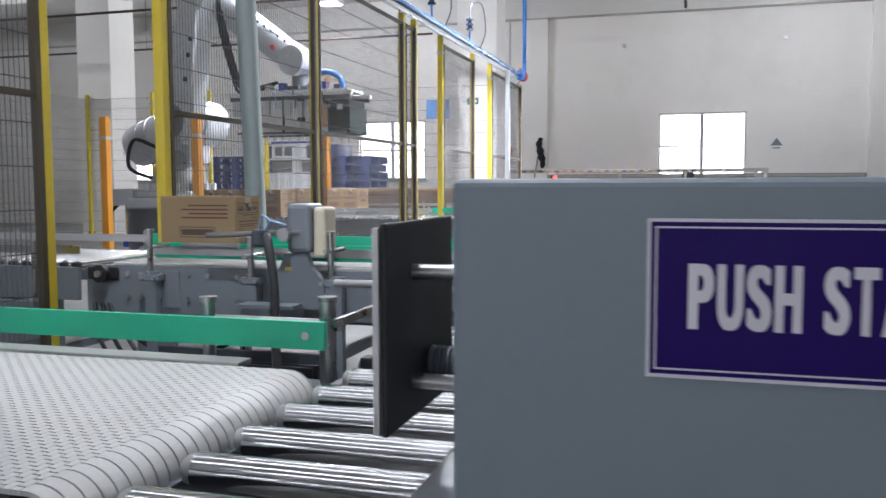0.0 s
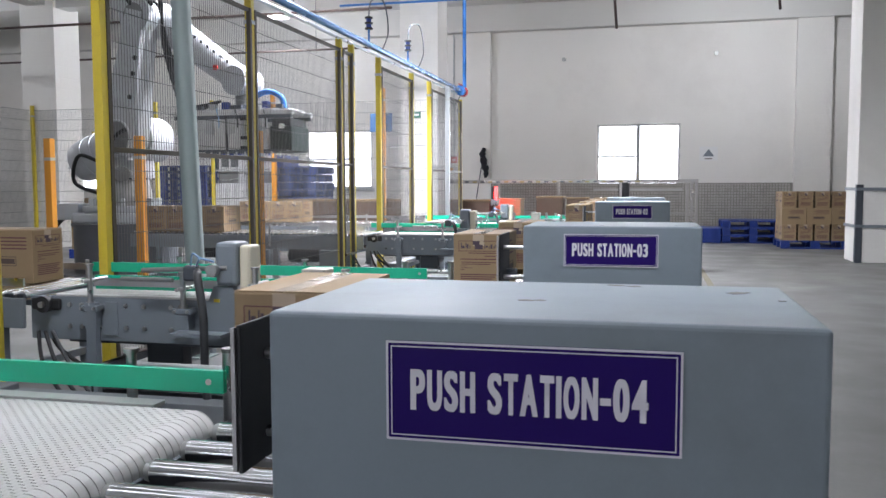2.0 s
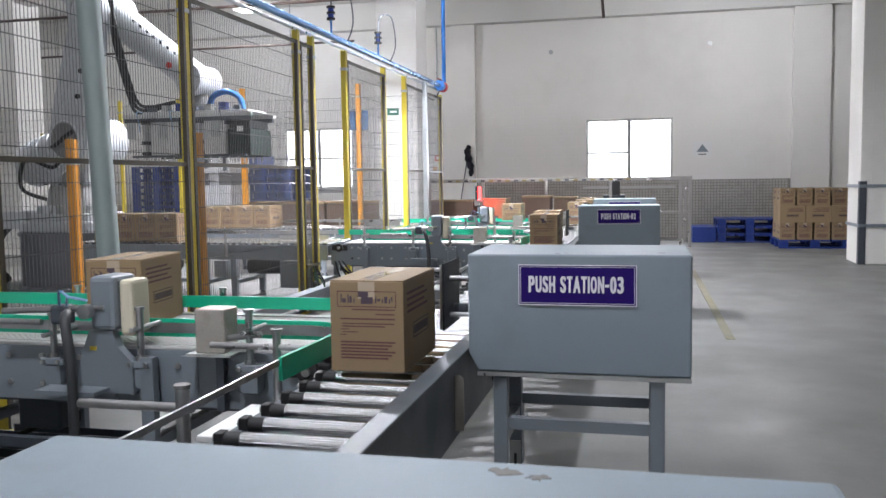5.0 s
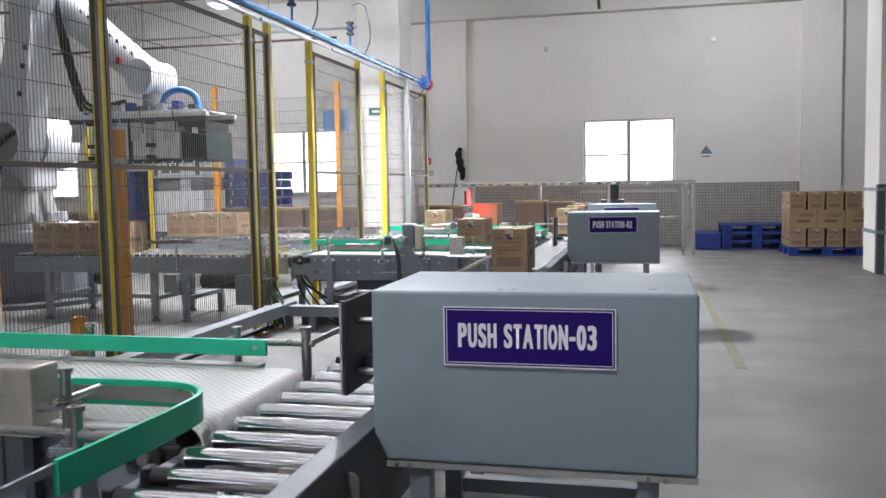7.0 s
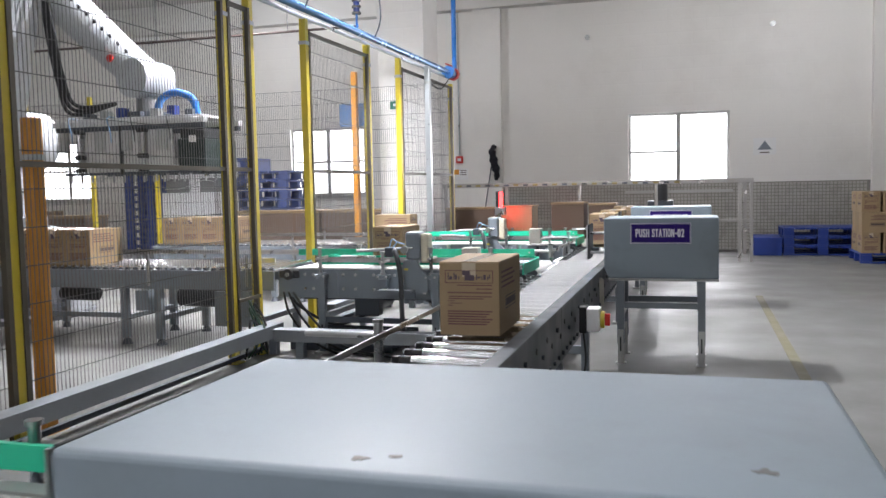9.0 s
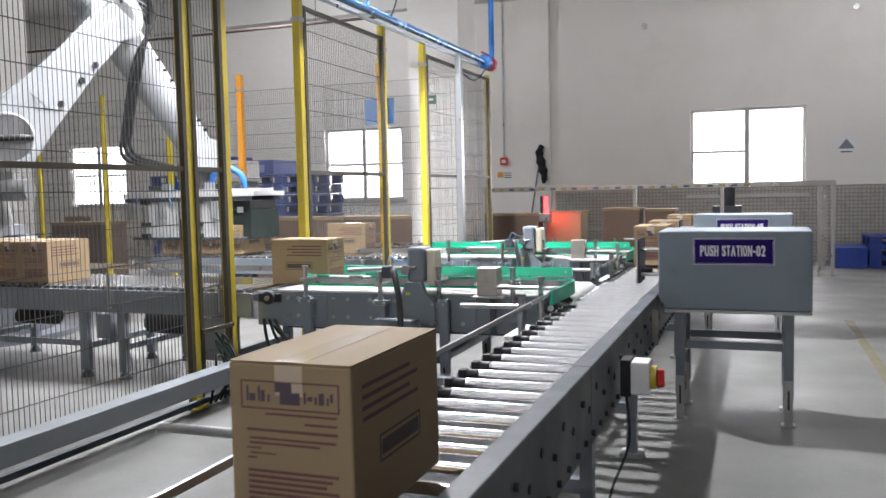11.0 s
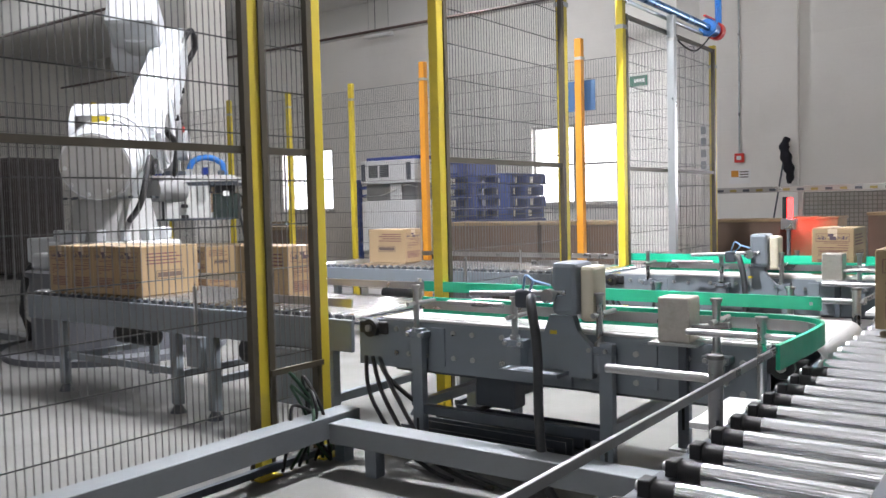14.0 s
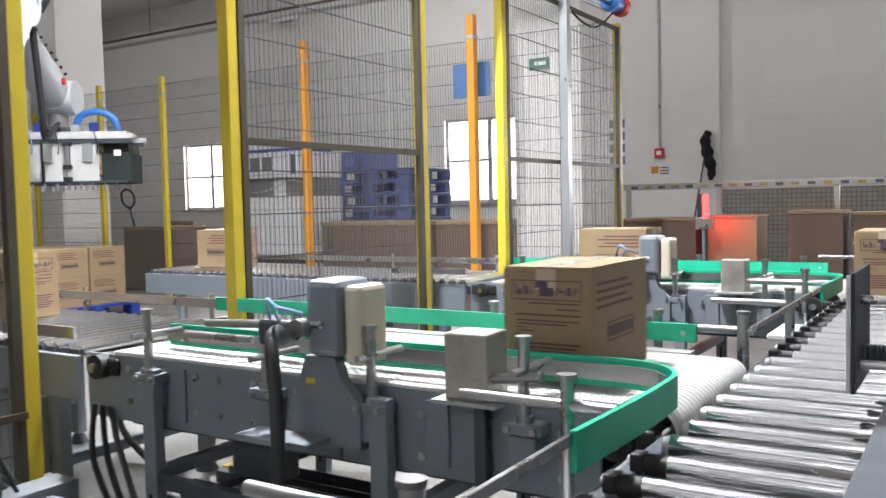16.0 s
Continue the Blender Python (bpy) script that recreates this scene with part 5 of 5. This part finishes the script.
part("cable", tube(B(), bez([(-0.4, 0.0, 1.30), (-0.15, -0.01, 1.30), (0.1, -0.01, 1.36), (0.3, -0.01, 1.43), (0.47, 0.02, 1.40)]), 0.008, 6), FOOT, t)
DULL = material("old_brown_board", (0.14, 0.095, 0.07), 0.85, vary=0.12, scale=3)
for i, (x, y, w, d, h) in enumerate(((-5.75, 14.7, 1.5, 0.6, 0.90), (-4.5, 14.75, 0.95, 0.6, 0.9), (-9.9, 15.0, 1.0, 0.6, 0.85))):
    t = thing("storage_box", "large dull brown board box behind the cage", "box", (x, y, 0), "brown storage boxes")
    part("body", box(B(), -w / 2, w / 2, -d / 2, d / 2, 0, h, 0.01), DULL, t)
    part("lid", box(B(), -w / 2 - 0.01, w / 2 + 0.01, -d / 2 - 0.01, d / 2 + 0.01, h, h + 0.04, 0.005), CARD, t)
t = thing("storage_rack", "dark covered storage rack by the far column", "rack", (-16.9, 14.0, 0))
part("cover", box(B(), -1.7, 1.7, -0.5, 0.5, 0.1, 2.2, 0.05), material("dark_cover", (0.03, 0.022, 0.02), 0.8, vary=0.25, scale=2), t)
for x in (-1.6, 0, 1.6):
    part("foot", box(B(), x - 0.05, x + 0.05, -0.4, 0.4, 0, 0.1), BLACK, t)
t = thing("machine_frame", "orange and brown machine frame behind the robot", "machine", (-9.6, 9.2, 0))
for z in (0.9, 1.25):
    part("shelf", box(B(), -0.35, 0.35, -0.2, 0.2, z, z + 0.06), ORANGE, t)
for x in (-0.33, 0.33):
    part("leg", box(B(), x - 0.02, x + 0.02, -0.18, 0.18, 0, 0.9), DARK, t)
part("upright", box(B(), -0.3, -0.26, -0.15, 0.15, 0.96, 1.25), DARK, t)
t = thing("pallet_truck", "dark hand pallet truck parked by the far wall", "pallet truck", (-13.2, 17.2, 0))
for x in (-0.27, 0.27):
    part("fork", box(B(), x - 0.08, x + 0.08, 0.1, 1.25, 0.07, 0.12, 0.01), ORANGE, t)
    part("fork_wheel", rod(B(), (x - 0.04, 1.1, 0.045), (x + 0.04, 1.1, 0.045), 0.045, 12), BLACK, t)
part("pump_body", box(B(), -0.2, 0.2, -0.12, 0.1, 0.16, 0.55, 0.03), DARK, t)
part("steer_wheel", rod(B(), (-0.08, -0.02, 0.09), (0.08, -0.02, 0.09), 0.09, 16), BLACK, t)
part("drawbar", rod(B(), (0, -0.06, 0.5), (0, -0.22, 1.2), 0.025, 8), DARK, t)
part("handle_loop", tube(B(), bez([(0, -0.22, 1.15), (0.15, -0.24, 1.25), (0.16, -0.27, 1.42), (0, -0.29, 1.5), (-0.16, -0.27, 1.42), (-0.15, -0.24, 1.25), (0, -0.22, 1.15)]), 0.022, 8), BLACK, t)
t = thing("floor_sign", "yellow plastic folding floor sign behind the cage", "floor sign", (-10.85, 15.4, 0))
for d in (-1, 1):
    b = B()
    vs = [b.verts.new(q) for q in ((-0.17, d * 0.17, 0), (0.17, d * 0.17, 0), (0.11, d * 0.02, 0.60), (-0.11, d * 0.02, 0.60))]
    ws = [b.verts.new((q.co.x, q.co.y - d * 0.014, q.co.z)) for q in vs]
    b.faces.new(vs)
    b.faces.new(ws[::-1])
    for k in range(4):
        b.faces.new((vs[k], vs[k - 1], ws[k - 1], ws[k]))
    part("leaf", b, material("sign_yellow", (0.62, 0.33, 0.02), 0.5, vary=0.06), t)
part("grip", box(B(), -0.06, 0.06, -0.02, 0.02, 0.595, 0.64, 0.006), YELLOW, t)
for x, y, z in ((-12.9, 17.6, 0), (-12.45, 17.62, 0), (-12.0, 17.58, 0), (-12.85, 17.62, 0.305), (-12.4, 17.6, 0.305), (-11.98, 17.6, 0.305), (-12.6, 17.6, 0.61)):
    carton_at(x, y, z, 90, "brown carton stacked by the far wall", "cartons by the far wall")
# stacked load next to the robot
pallet(-8.4, 12.4, 0, label="blue plastic pallet being loaded by the robot")
for lz in range(2):
    for ix in range(4):
        for iy in range(2):
            carton_at(-8.85 + ix * 0.27, 12.16 + iy * 0.44, 0.15 + lz * 0.301, 0, "brown carton palletised by the robot", "cartons on the robot pallet")

# ---- steel barrier by the wall with its clutter ----
MUTED = material("worn_hazard_yellow", (0.30, 0.23, 0.06), 0.6, vary=0.2, scale=12)
SS = material("stainless_barrier", (0.42, 0.40, 0.38), 0.35, 0.9, vary=0.1, scale=6)
t = thing("barrier", "stainless steel barrier with hazard-striped top and mesh infill", "barrier", (0, 16.6, 0))
part("top_rail", box(B(), -3.7, 1.25, -0.04, 0.04, 1.22, 1.29, 0.004), SS, t)
part("mid_rail", box(B(), -3.7, 1.25, -0.02, 0.02, 0.62, 0.66), SS, t)
for x in (-3.65, -2.6, -1.4, -0.2, 1.05, 1.22):
    part("post", box(B(), x - 0.025, x + 0.025, -0.025, 0.025, 0.0, 1.22), SS, t)
for k in range(24):
    part("stripe", box(B(), -3.6 + k * 0.16, -3.52 + k * 0.16, -0.043, -0.0405, 1.235, 1.265), MUTED if k % 2 else DARK, t)
part("return_rail", box(B(), 1.16, 1.24, 0.042, 1.5, 1.22, 1.29), SS, t)
part("return_post", box(B(), 1.17, 1.23, 1.44, 1.5, 0, 1.22), SS, t)
t = thing("gas_cylinder", "dark grey metal canister behind the barrier", "canister", (-0.15, 17.2, 0))
part("stand", box(B(), -0.2, 0.2, -0.2, 0.2, 0, 0.95), DARK, t)
part("canister", rod(B(), (0, 0, 0.95), (0, 0, 1.28), 0.11, 18), HOSE, t)
for i, (x, y, w, d, h, m) in enumerate(((-3.05, 16.1, 0.80, 0.5, 0.88, DULL), (-2.30, 16.15, 0.5, 0.5, 0.90, CARD), (-1.5, 16.15, 0.5, 0.5, 0.94, DULL), (-0.98, 16.15, 0.4, 0.4, 0.92, DULL))):
    t = thing("storage_box", "open brown carton lit red by the signal lamp" if m is CARD else "dull brown board box by the steel barrier", "box", (x, y, 0), "boxes at the barrier")
    part("body", box(B(), -w / 2, w / 2, -d / 2, d / 2, 0, h, 0.008), m, t)
    part("lid", box(B(), -w / 2 - 0.012, w / 2 + 0.012, -d / 2 - 0.012, d / 2 + 0.012, h, h + 0.03, 0.004), CARD, t)
t = thing("signal_lamp", "lit red stack light on a grey stand", "signal lamp", (-2.5, 15.6, 0))
part("stand", rod(B(), (0, 0, 0), (0, 0, 0.80), 0.02), GREY, t)
part("bracket", box(B(), -0.07, 0.09, -0.05, 0.05, 0.80, 0.92, 0.005), STEEL, t)
part("housing", box(B(), -0.055, -0.008, -0.04, 0.04, 0.92, 1.16, 0.004), BLACK, t)
part("red_light", box(B(), -0.006, 0.04, -0.035, 0.035, 0.92, 1.15, 0.006), material("red_signal_glow", (0.8, 0.05, 0.03), 0.3, vary=0, bump=0, emit=(1.0, 0.03, 0.03, 9.0)), t, "glowing red lens")
area_lamp("signal_light", look((-2.44, 15.62, 1.0), (-2.3, 15.95, 0.62)), 0.05, 0.22, 2.8, (1.0, 0.004, 0.004)).data.spread = radians(115)

# wall things
t = thing("hanging_jacket", "dark cloth hanging on a broom handle against the wall", "cloth", (-3.36, 18.80, 0))
jb = B()
pts = bez([(0.06, 0, 2.02), (0.02, -0.03, 1.9), (0.05, -0.02, 1.7), (0.1, -0.03, 1.5), (0.08, 0, 1.36)], 6)
tube(jb, pts, [0.02 + 0.055 * (1 + 0.25 * math.sin(i * 1.3)) * math.sin(math.pi * min(1, 0.12 + 0.8 * i / (len(pts) - 1))) for i in range(len(pts))], 9)
part("cloth", jb, material("dark_cloth", (0.012, 0.012, 0.018), 0.95, vary=0.3, scale=15), t)
part("handle", rod(B(), (-0.25, -0.12, 0.01), (0.04, 0.05, 2.0), 0.013, 8), DARK, t)
part("hook", rod(B(), (0.06, 0.0, 2.0), (0.06, 0.14, 2.02), 0.008, 6), STEEL, t)
t = thing("hazard_sign", "white hazard sign with a dark triangle on the wall", "sign", (1.58, Y1 - 0.012, 1.70))
part("board", box(B(), -0.19, 0.19, 0, 0.01, 0, 0.30), WHITE, t)
tr = B()
v = [tr.verts.new(p) for p in ((-0.12, -0.002, 0.09), (0.12, -0.002, 0.09), (0.0, -0.002, 0.25))]
w = [tr.verts.new((q.co.x, 0.0, q.co.z)) for q in v]
tr.faces.new(v)
for i in range(3):
    tr.faces.new((v[i], v[(i + 1) % 3], w[(i + 1) % 3], w[i]))
part("triangle", tr, GREY, t)
part("caption", box(B(), -0.08, 0.08, -0.002, 0, 0.03, 0.05), INK, t)
t = thing("alarm_call_point", "red fire alarm call point with conduit on the wall", "alarm", (-4.05, Y1 - 0.05, 1.7))
part("box", box(B(), -0.07, 0.07, 0, 0.05, 0, 0.14, 0.008), RED, t)
part("conduit", rod(B(), (0, 0.03, 0.14), (0, 0.03, 3.4), 0.014, 8), GALV, t)
part("face", box(B(), -0.035, 0.035, -0.003, 0.0, 0.04, 0.1), WHITE, t)
t = thing("notice", "white notice sheet with an orange square on the wall", "notice", (-4.05, Y1 - 0.006, 1.38))
part("sheet", box(B(), -0.16, 0.16, 0, 0.006, 0, 0.22), WHITE, t)
part("orange_square", box(B(), -0.13, -0.02, -0.002, 0, 0.1, 0.2), ORANGE, t)
for k in range(3):
    part("text_bar", box(B(), 0.0, 0.13, -0.002, 0, 0.17 - k * 0.04, 0.185 - k * 0.04), INK, t)
t = thing("notice", "white notice board with rows of small pictures on the wall", "notice", (-4.75, Y1 - 0.006, 1.55))
part("sheet", box(B(), -0.25, 0.25, 0, 0.006, 0, 0.8), WHITE, t)
for i in range(3):
    for j in range(4):
        part("picture", box(B(), -0.2 + i * 0.14, -0.1 + i * 0.14, -0.002, 0, 0.08 + j * 0.18, 0.2 + j * 0.18), GREY, t)
t = thing("exit_sign", "small green exit sign on the column", "sign", (-3.72, 14.39, 2.38))
part("board", box(B(), -0.1, 0.1, -0.008, 0.008, 0, 0.11), material("sign_green", (0.01, 0.13, 0.08), 0.5), t)
part("bar", box(B(), -0.05, 0.07, -0.0105, -0.0085, 0.04, 0.075), WHITE, t)
for x, z in ((-1.54, 3.97), (1.70, 3.99)):
    t = thing("wall_socket", "small round grey fitting on the wall", "fitting", (x, Y1, z), "wall fittings")
    part("disc", rod(B(), (0, 0, 0), (0, -0.04, 0), 0.045, 14), FOOT, t)
t = thing("column_guard", "grey steel corner guards strapped round the column", "column guard", (3.75, 13.95, 0))
for x, y in ((-0.38, -0.38), (0.38, -0.38)):
    s = 1 if x < 0 else -1
    part("angle", box(B(), min(x, x + s * 0.09), max(x, x + s * 0.09), y - 0.002, y + 0.004, 0, 1.18), DARK, t)
    part("angle", box(B(), x - 0.004, x + 0.002, y + 0.0042, y + 0.09, 0, 1.18), DARK, t)
for z in (0.53, 1.09):
    part("strap", box(B(), -0.395, 0.395, -0.395, -0.384, z, z + 0.045), GREY, t)
    part("strap", box(B(), -0.396, -0.386, -0.383, 0.38, z, z + 0.045), GREY, t)
# worn yellow floor line
tagged(part("floor_marking", box(B(), 1.02, 1.09, 7.4, 12.5, 0.0005, 0.0035), material("worn_floor_yellow", (0.17, 0.15, 0.085), 0.6, vary=0.2, scale=8, stain=(0.135, 0.135, 0.13), stain_amount=1.0, stain_scale=1.6)), "worn yellow floor marking line", "floor marking", kind="structure")


# dried puddle between the third lane and the roller line
rim = [(-2.30 + 0.26 * (1 + 0.12 * math.sin(3 * k)) * math.cos(k * 0.262), 9.58 + 0.13 * (1 + 0.15 * math.cos(5 * k)) * math.sin(k * 0.262)) for k in range(24)]
sb = B()
top, low = ([sb.verts.new((u, v, h)) for u, v in rim] for h in (0.003, 0.0005))
sb.faces.new(top)
for k in range(24):
    sb.faces.new((top[k], top[k - 1], low[k - 1], low[k]))
tagged(part("floor_stain", sb, material("oily_stain", (0.05, 0.045, 0.038), 0.35, vary=0.2, scale=9)), "dark oily stain on the concrete floor", "floor stain", kind="structure")


# ---- what moves ----
def grip_turn(dx, dy):
    """The gripper stays square to the lanes and turns only on the way to the pallet."""
    return 0.6 * max(0.0, math.atan2(dy, dx) - radians(58))


def arm_pose(gx, gy, gz):
    """Turret, lower arm, upper arm and gripper poses in the robot's space for a gripper place in the world."""
    dx, dy = gx - RBX, gy - RBY
    yaw = math.atan2(dy, dx)
    r, h = math.hypot(dx, dy) - J2R, gz + GRIP - J2Z
    d = min(math.hypot(r, h), L1 + L2 - 0.02)
    base = math.atan2(h, r)
    a = math.acos((L1 * L1 + d * d - L2 * L2) / (2 * L1 * d))
    th1 = base + a
    ex, ez = L1 * math.cos(th1), L1 * math.sin(th1)
    th2 = math.atan2(h - ez, r - ex)
    turn = Matrix.Rotation(yaw, 4, "Z")
    lo = turn @ Matrix.Translation((J2R, 0, J2Z)) @ Matrix.Rotation(math.pi / 2 - th1, 4, "Y")
    up = turn @ Matrix.Translation((J2R + ex, 0, J2Z + ez)) @ Matrix.Rotation(-th2, 4, "Y")
    gr = Matrix.Translation((dx, dy, gz)) @ Matrix.Rotation(grip_turn(dx, dy), 4, "Z")
    return turn, lo, up, gr


GRIPPER = [(0, -4.66, 9.62, 2.16), (4, -4.66, 9.61, 2.14), (7, -4.65, 9.6, 2.10), (8.4, -4.63, 9.62, 2.07), (9.0, -4.55, 9.7, 1.97), (9.5, -4.7, 9.9, 1.9), (10.2, -5.0, 11.0, 1.9),
           (11.0, -5.35, 11.8, 1.35), (11.5, -5.3, 11.88, 1.24), (11.8, -5.27, 11.9, 1.8), (12.0, -5.26, 11.93, 2.17), (12.5, -5.47, 11.95, 2.10), (12.75, -6.1, 12.3, 2.08),
           (13.0, -7.15, 12.68, 2.05), (13.25, -7.8, 12.55, 1.9), (13.5, -8.3, 12.2, 1.82), (14.0, -8.6, 12.05, 1.6), (14.5, -8.7, 11.95, 1.48), (15.0, -8.65, 12.0, 1.5),
           (15.5, -8.4, 12.3, 1.75), (16.0, -8.2, 12.3, 1.95)]


def glide(ob, keys, z=0.655):
    """Keys of seconds, x, y and turn."""
    walk(ob, [(k[0], pose(k[1], k[2], z, 0, 0, k[3] if len(k) > 3 else 0)) for k in keys])


def motions():
    poses = [(t, arm_pose(x, y, z)) for t, x, y, z in GRIPPER]
    for i, ob in enumerate((turret, lower, upper, grip)):
        walk(ob, [(t, p[i]) for t, p in poses])
    glide(c0, [(0, -2.36, 3.82, 90), (1.5, -3.0, 3.82, 90), (3.6, -3.9, 3.82, 90), (5, -4.35, 3.82, 90), (16, -4.35, 3.82, 90)])
    glide(c1, [(0, RX, 2.55), (1.5, RX, 1.87), (2.0, RX, 1.64), (2.5, RX, 1.37), (2.75, RX, 1.31), (3.0, -0.625, 1.29), (3.3, -0.99, 1.30, -4), (3.5, -1.02, 1.30, 0), (4.2, -1.40, 1.30, 0), (5.4, -1.9, 1.24, 10),
              (6.2, -2.3, 1.2, 60), (6.8, -2.5, 1.2, 90), (10, -3.8, 1.2, 90), (16, -4.0, 1.2, 90)])
    glide(c2, [(0, RX, 6.6), (1.5, RX, 5.6), (3.0, RX, 4.42), (3.5, RX, 3.95), (4.2, RX, 3.56), (6.3, RX, 2.44), (6.5, RX, 2.22), (7.0, RX, 1.68), (9, RX, 0.0), (11, RX, -1.2), (16, RX, -1.4)])
    glide(c3, [(0, RX, 5.2), (1.5, RX, 4.2), (1.9, RX, 3.98), (2.1, -0.52, 3.95), (2.5, -0.865, 3.92), (3.0, -1.07, 3.92), (3.5, -1.29, 3.92), (4.0, -1.49, 3.9), (4.2, -1.56, 3.9), (5.4, -2.0, 3.85, 20),
              (6.2, -2.3, 3.82, 65), (6.8, -2.5, 3.82, 90), (10, -3.75, 3.82, 90), (16, -3.9, 3.82, 90)])
    glide(c4, [(0, RX, 10.4), (4, RX, 9.0), (6.3, RX, 7.66), (7, RX, 7.46), (8, RX, 6.95), (8.5, RX, 6.62), (9.0, RX, 6.23), (9.2, RX, 6.08), (11.3, RX - 0.02, 5.43), (11.5, RX - 0.03, 5.33), (12.0, RX - 0.02, 5.04), (12.5, RX, 4.6), (16, RX, 1.3)])
    glide(c5, [(0, RX, 11.4), (3.5, RX, 9.6), (4.6, RX, 9.13), (5.2, -0.6, 9.13), (5.8, -0.75, 9.13), (7, -1.1, 9.13), (8, -1.47, 9.13), (9, -1.9, 9.13), (9.6, -2.1, 9.13, 35), (10.2, -2.3, 9.13, 75), (10.6, -2.45, 9.13, 90),
              (12.5, -3.12, 9.13, 90), (14.5, -3.85, 9.13, 90), (15, -3.9, 9.13, 90), (16, -3.9, 9.13, 90)])
    glide(c6, [(0, RX, 12.6), (2.4, RX, 11.8), (3.2, -0.65, 11.78), (5, -1.3, 11.78), (7, -2.08, 11.78), (7.8, -2.4, 11.78, 40), (8.6, -2.7, 11.78, 90), (12, -4.0, 11.78, 90), (14.0, -5.0, 11.78, 90), (14.6, -5.22, 11.78, 90), (16, -5.26, 11.78, 90)])
    glide(c8, [(0, RX, 14.0), (8, RX, 12.9), (11.2, RX, 11.78), (11.9, -0.6, 11.78), (12.6, -0.72, 11.78), (14.5, -1.44, 11.78), (15.3, -1.72, 11.78, 45), (16, -1.95, 11.78, 88)])
    glide(c7, [(0, RX, 13.3), (7, RX, 11.9), (10.5, RX, 11.0), (12.5, RX, 10.4), (13.5, RX, 9.9), (14.3, RX, 9.25), (14.7, RX, 9.14), (15.0, -0.62, 9.13), (15.4, -0.80, 9.13), (16, -1.08, 9.13)])
    glide(c9, [(0, RX, 15.4), (11, RX, 13.4), (13, RX, 12.6), (16, RX, 11.40)])
    for k, ob in enumerate(LIFTED):
        x = -5.58 + 0.255 * k
        rows = [(0, pose(x, 11.72, 0.655)), (11.1, pose(x, 11.72, 0.655)), (11.4, pose(x, 11.72, 0.655))]
        for t, gx, gy, gz in GRIPPER:
            if t >= 11.5:
                yaw = grip_turn(gx - RBX, gy - RBY)
                off = Matrix.Rotation(yaw, 4, "Z") @ Vector((x + 5.27, -0.02 if t > 11.5 else -0.16, 0))
                rows.append((t, pose(gx + off.x, gy + off.y, max(gz - 0.46, 0.655) if t > 11.5 else 0.655, 0, 0, math.degrees(yaw))))
        walk(ob, rows)
    for i, (a, b, c, d) in ((0, (2.95, 3.18, 3.28, 3.48)), (1, (1.98, 2.25, 2.35, 2.6)), (2, (14.78, 15.1, 15.2, 15.5))):
        p = PUSHERS[i]
        x, y = p.location.x, p.location.y
        walk(p, [(0, pose(x, y, 0)), (a, pose(x, y, 0)), (b, pose(x - 0.20, y, 0)), (c, pose(x - 0.20, y, 0)), (d, pose(x, y, 0)), (16, pose(x, y, 0))])

    for i, (a, b, c, d) in ((0, (2.75, 2.93, 3.08, 3.25)), (2, (14.78, 14.92, 15.1, 15.3))):
        g = GATES[i]
        x, y = g.location.x, g.location.y
        walk(g, [(0, pose(x, y, 0)), (a, pose(x, y, 0)), (b, pose(x, y, 0.23)), (c, pose(x, y, 0.23)), (d, pose(x, y, 0)), (16, pose(x, y, 0))])


motions()
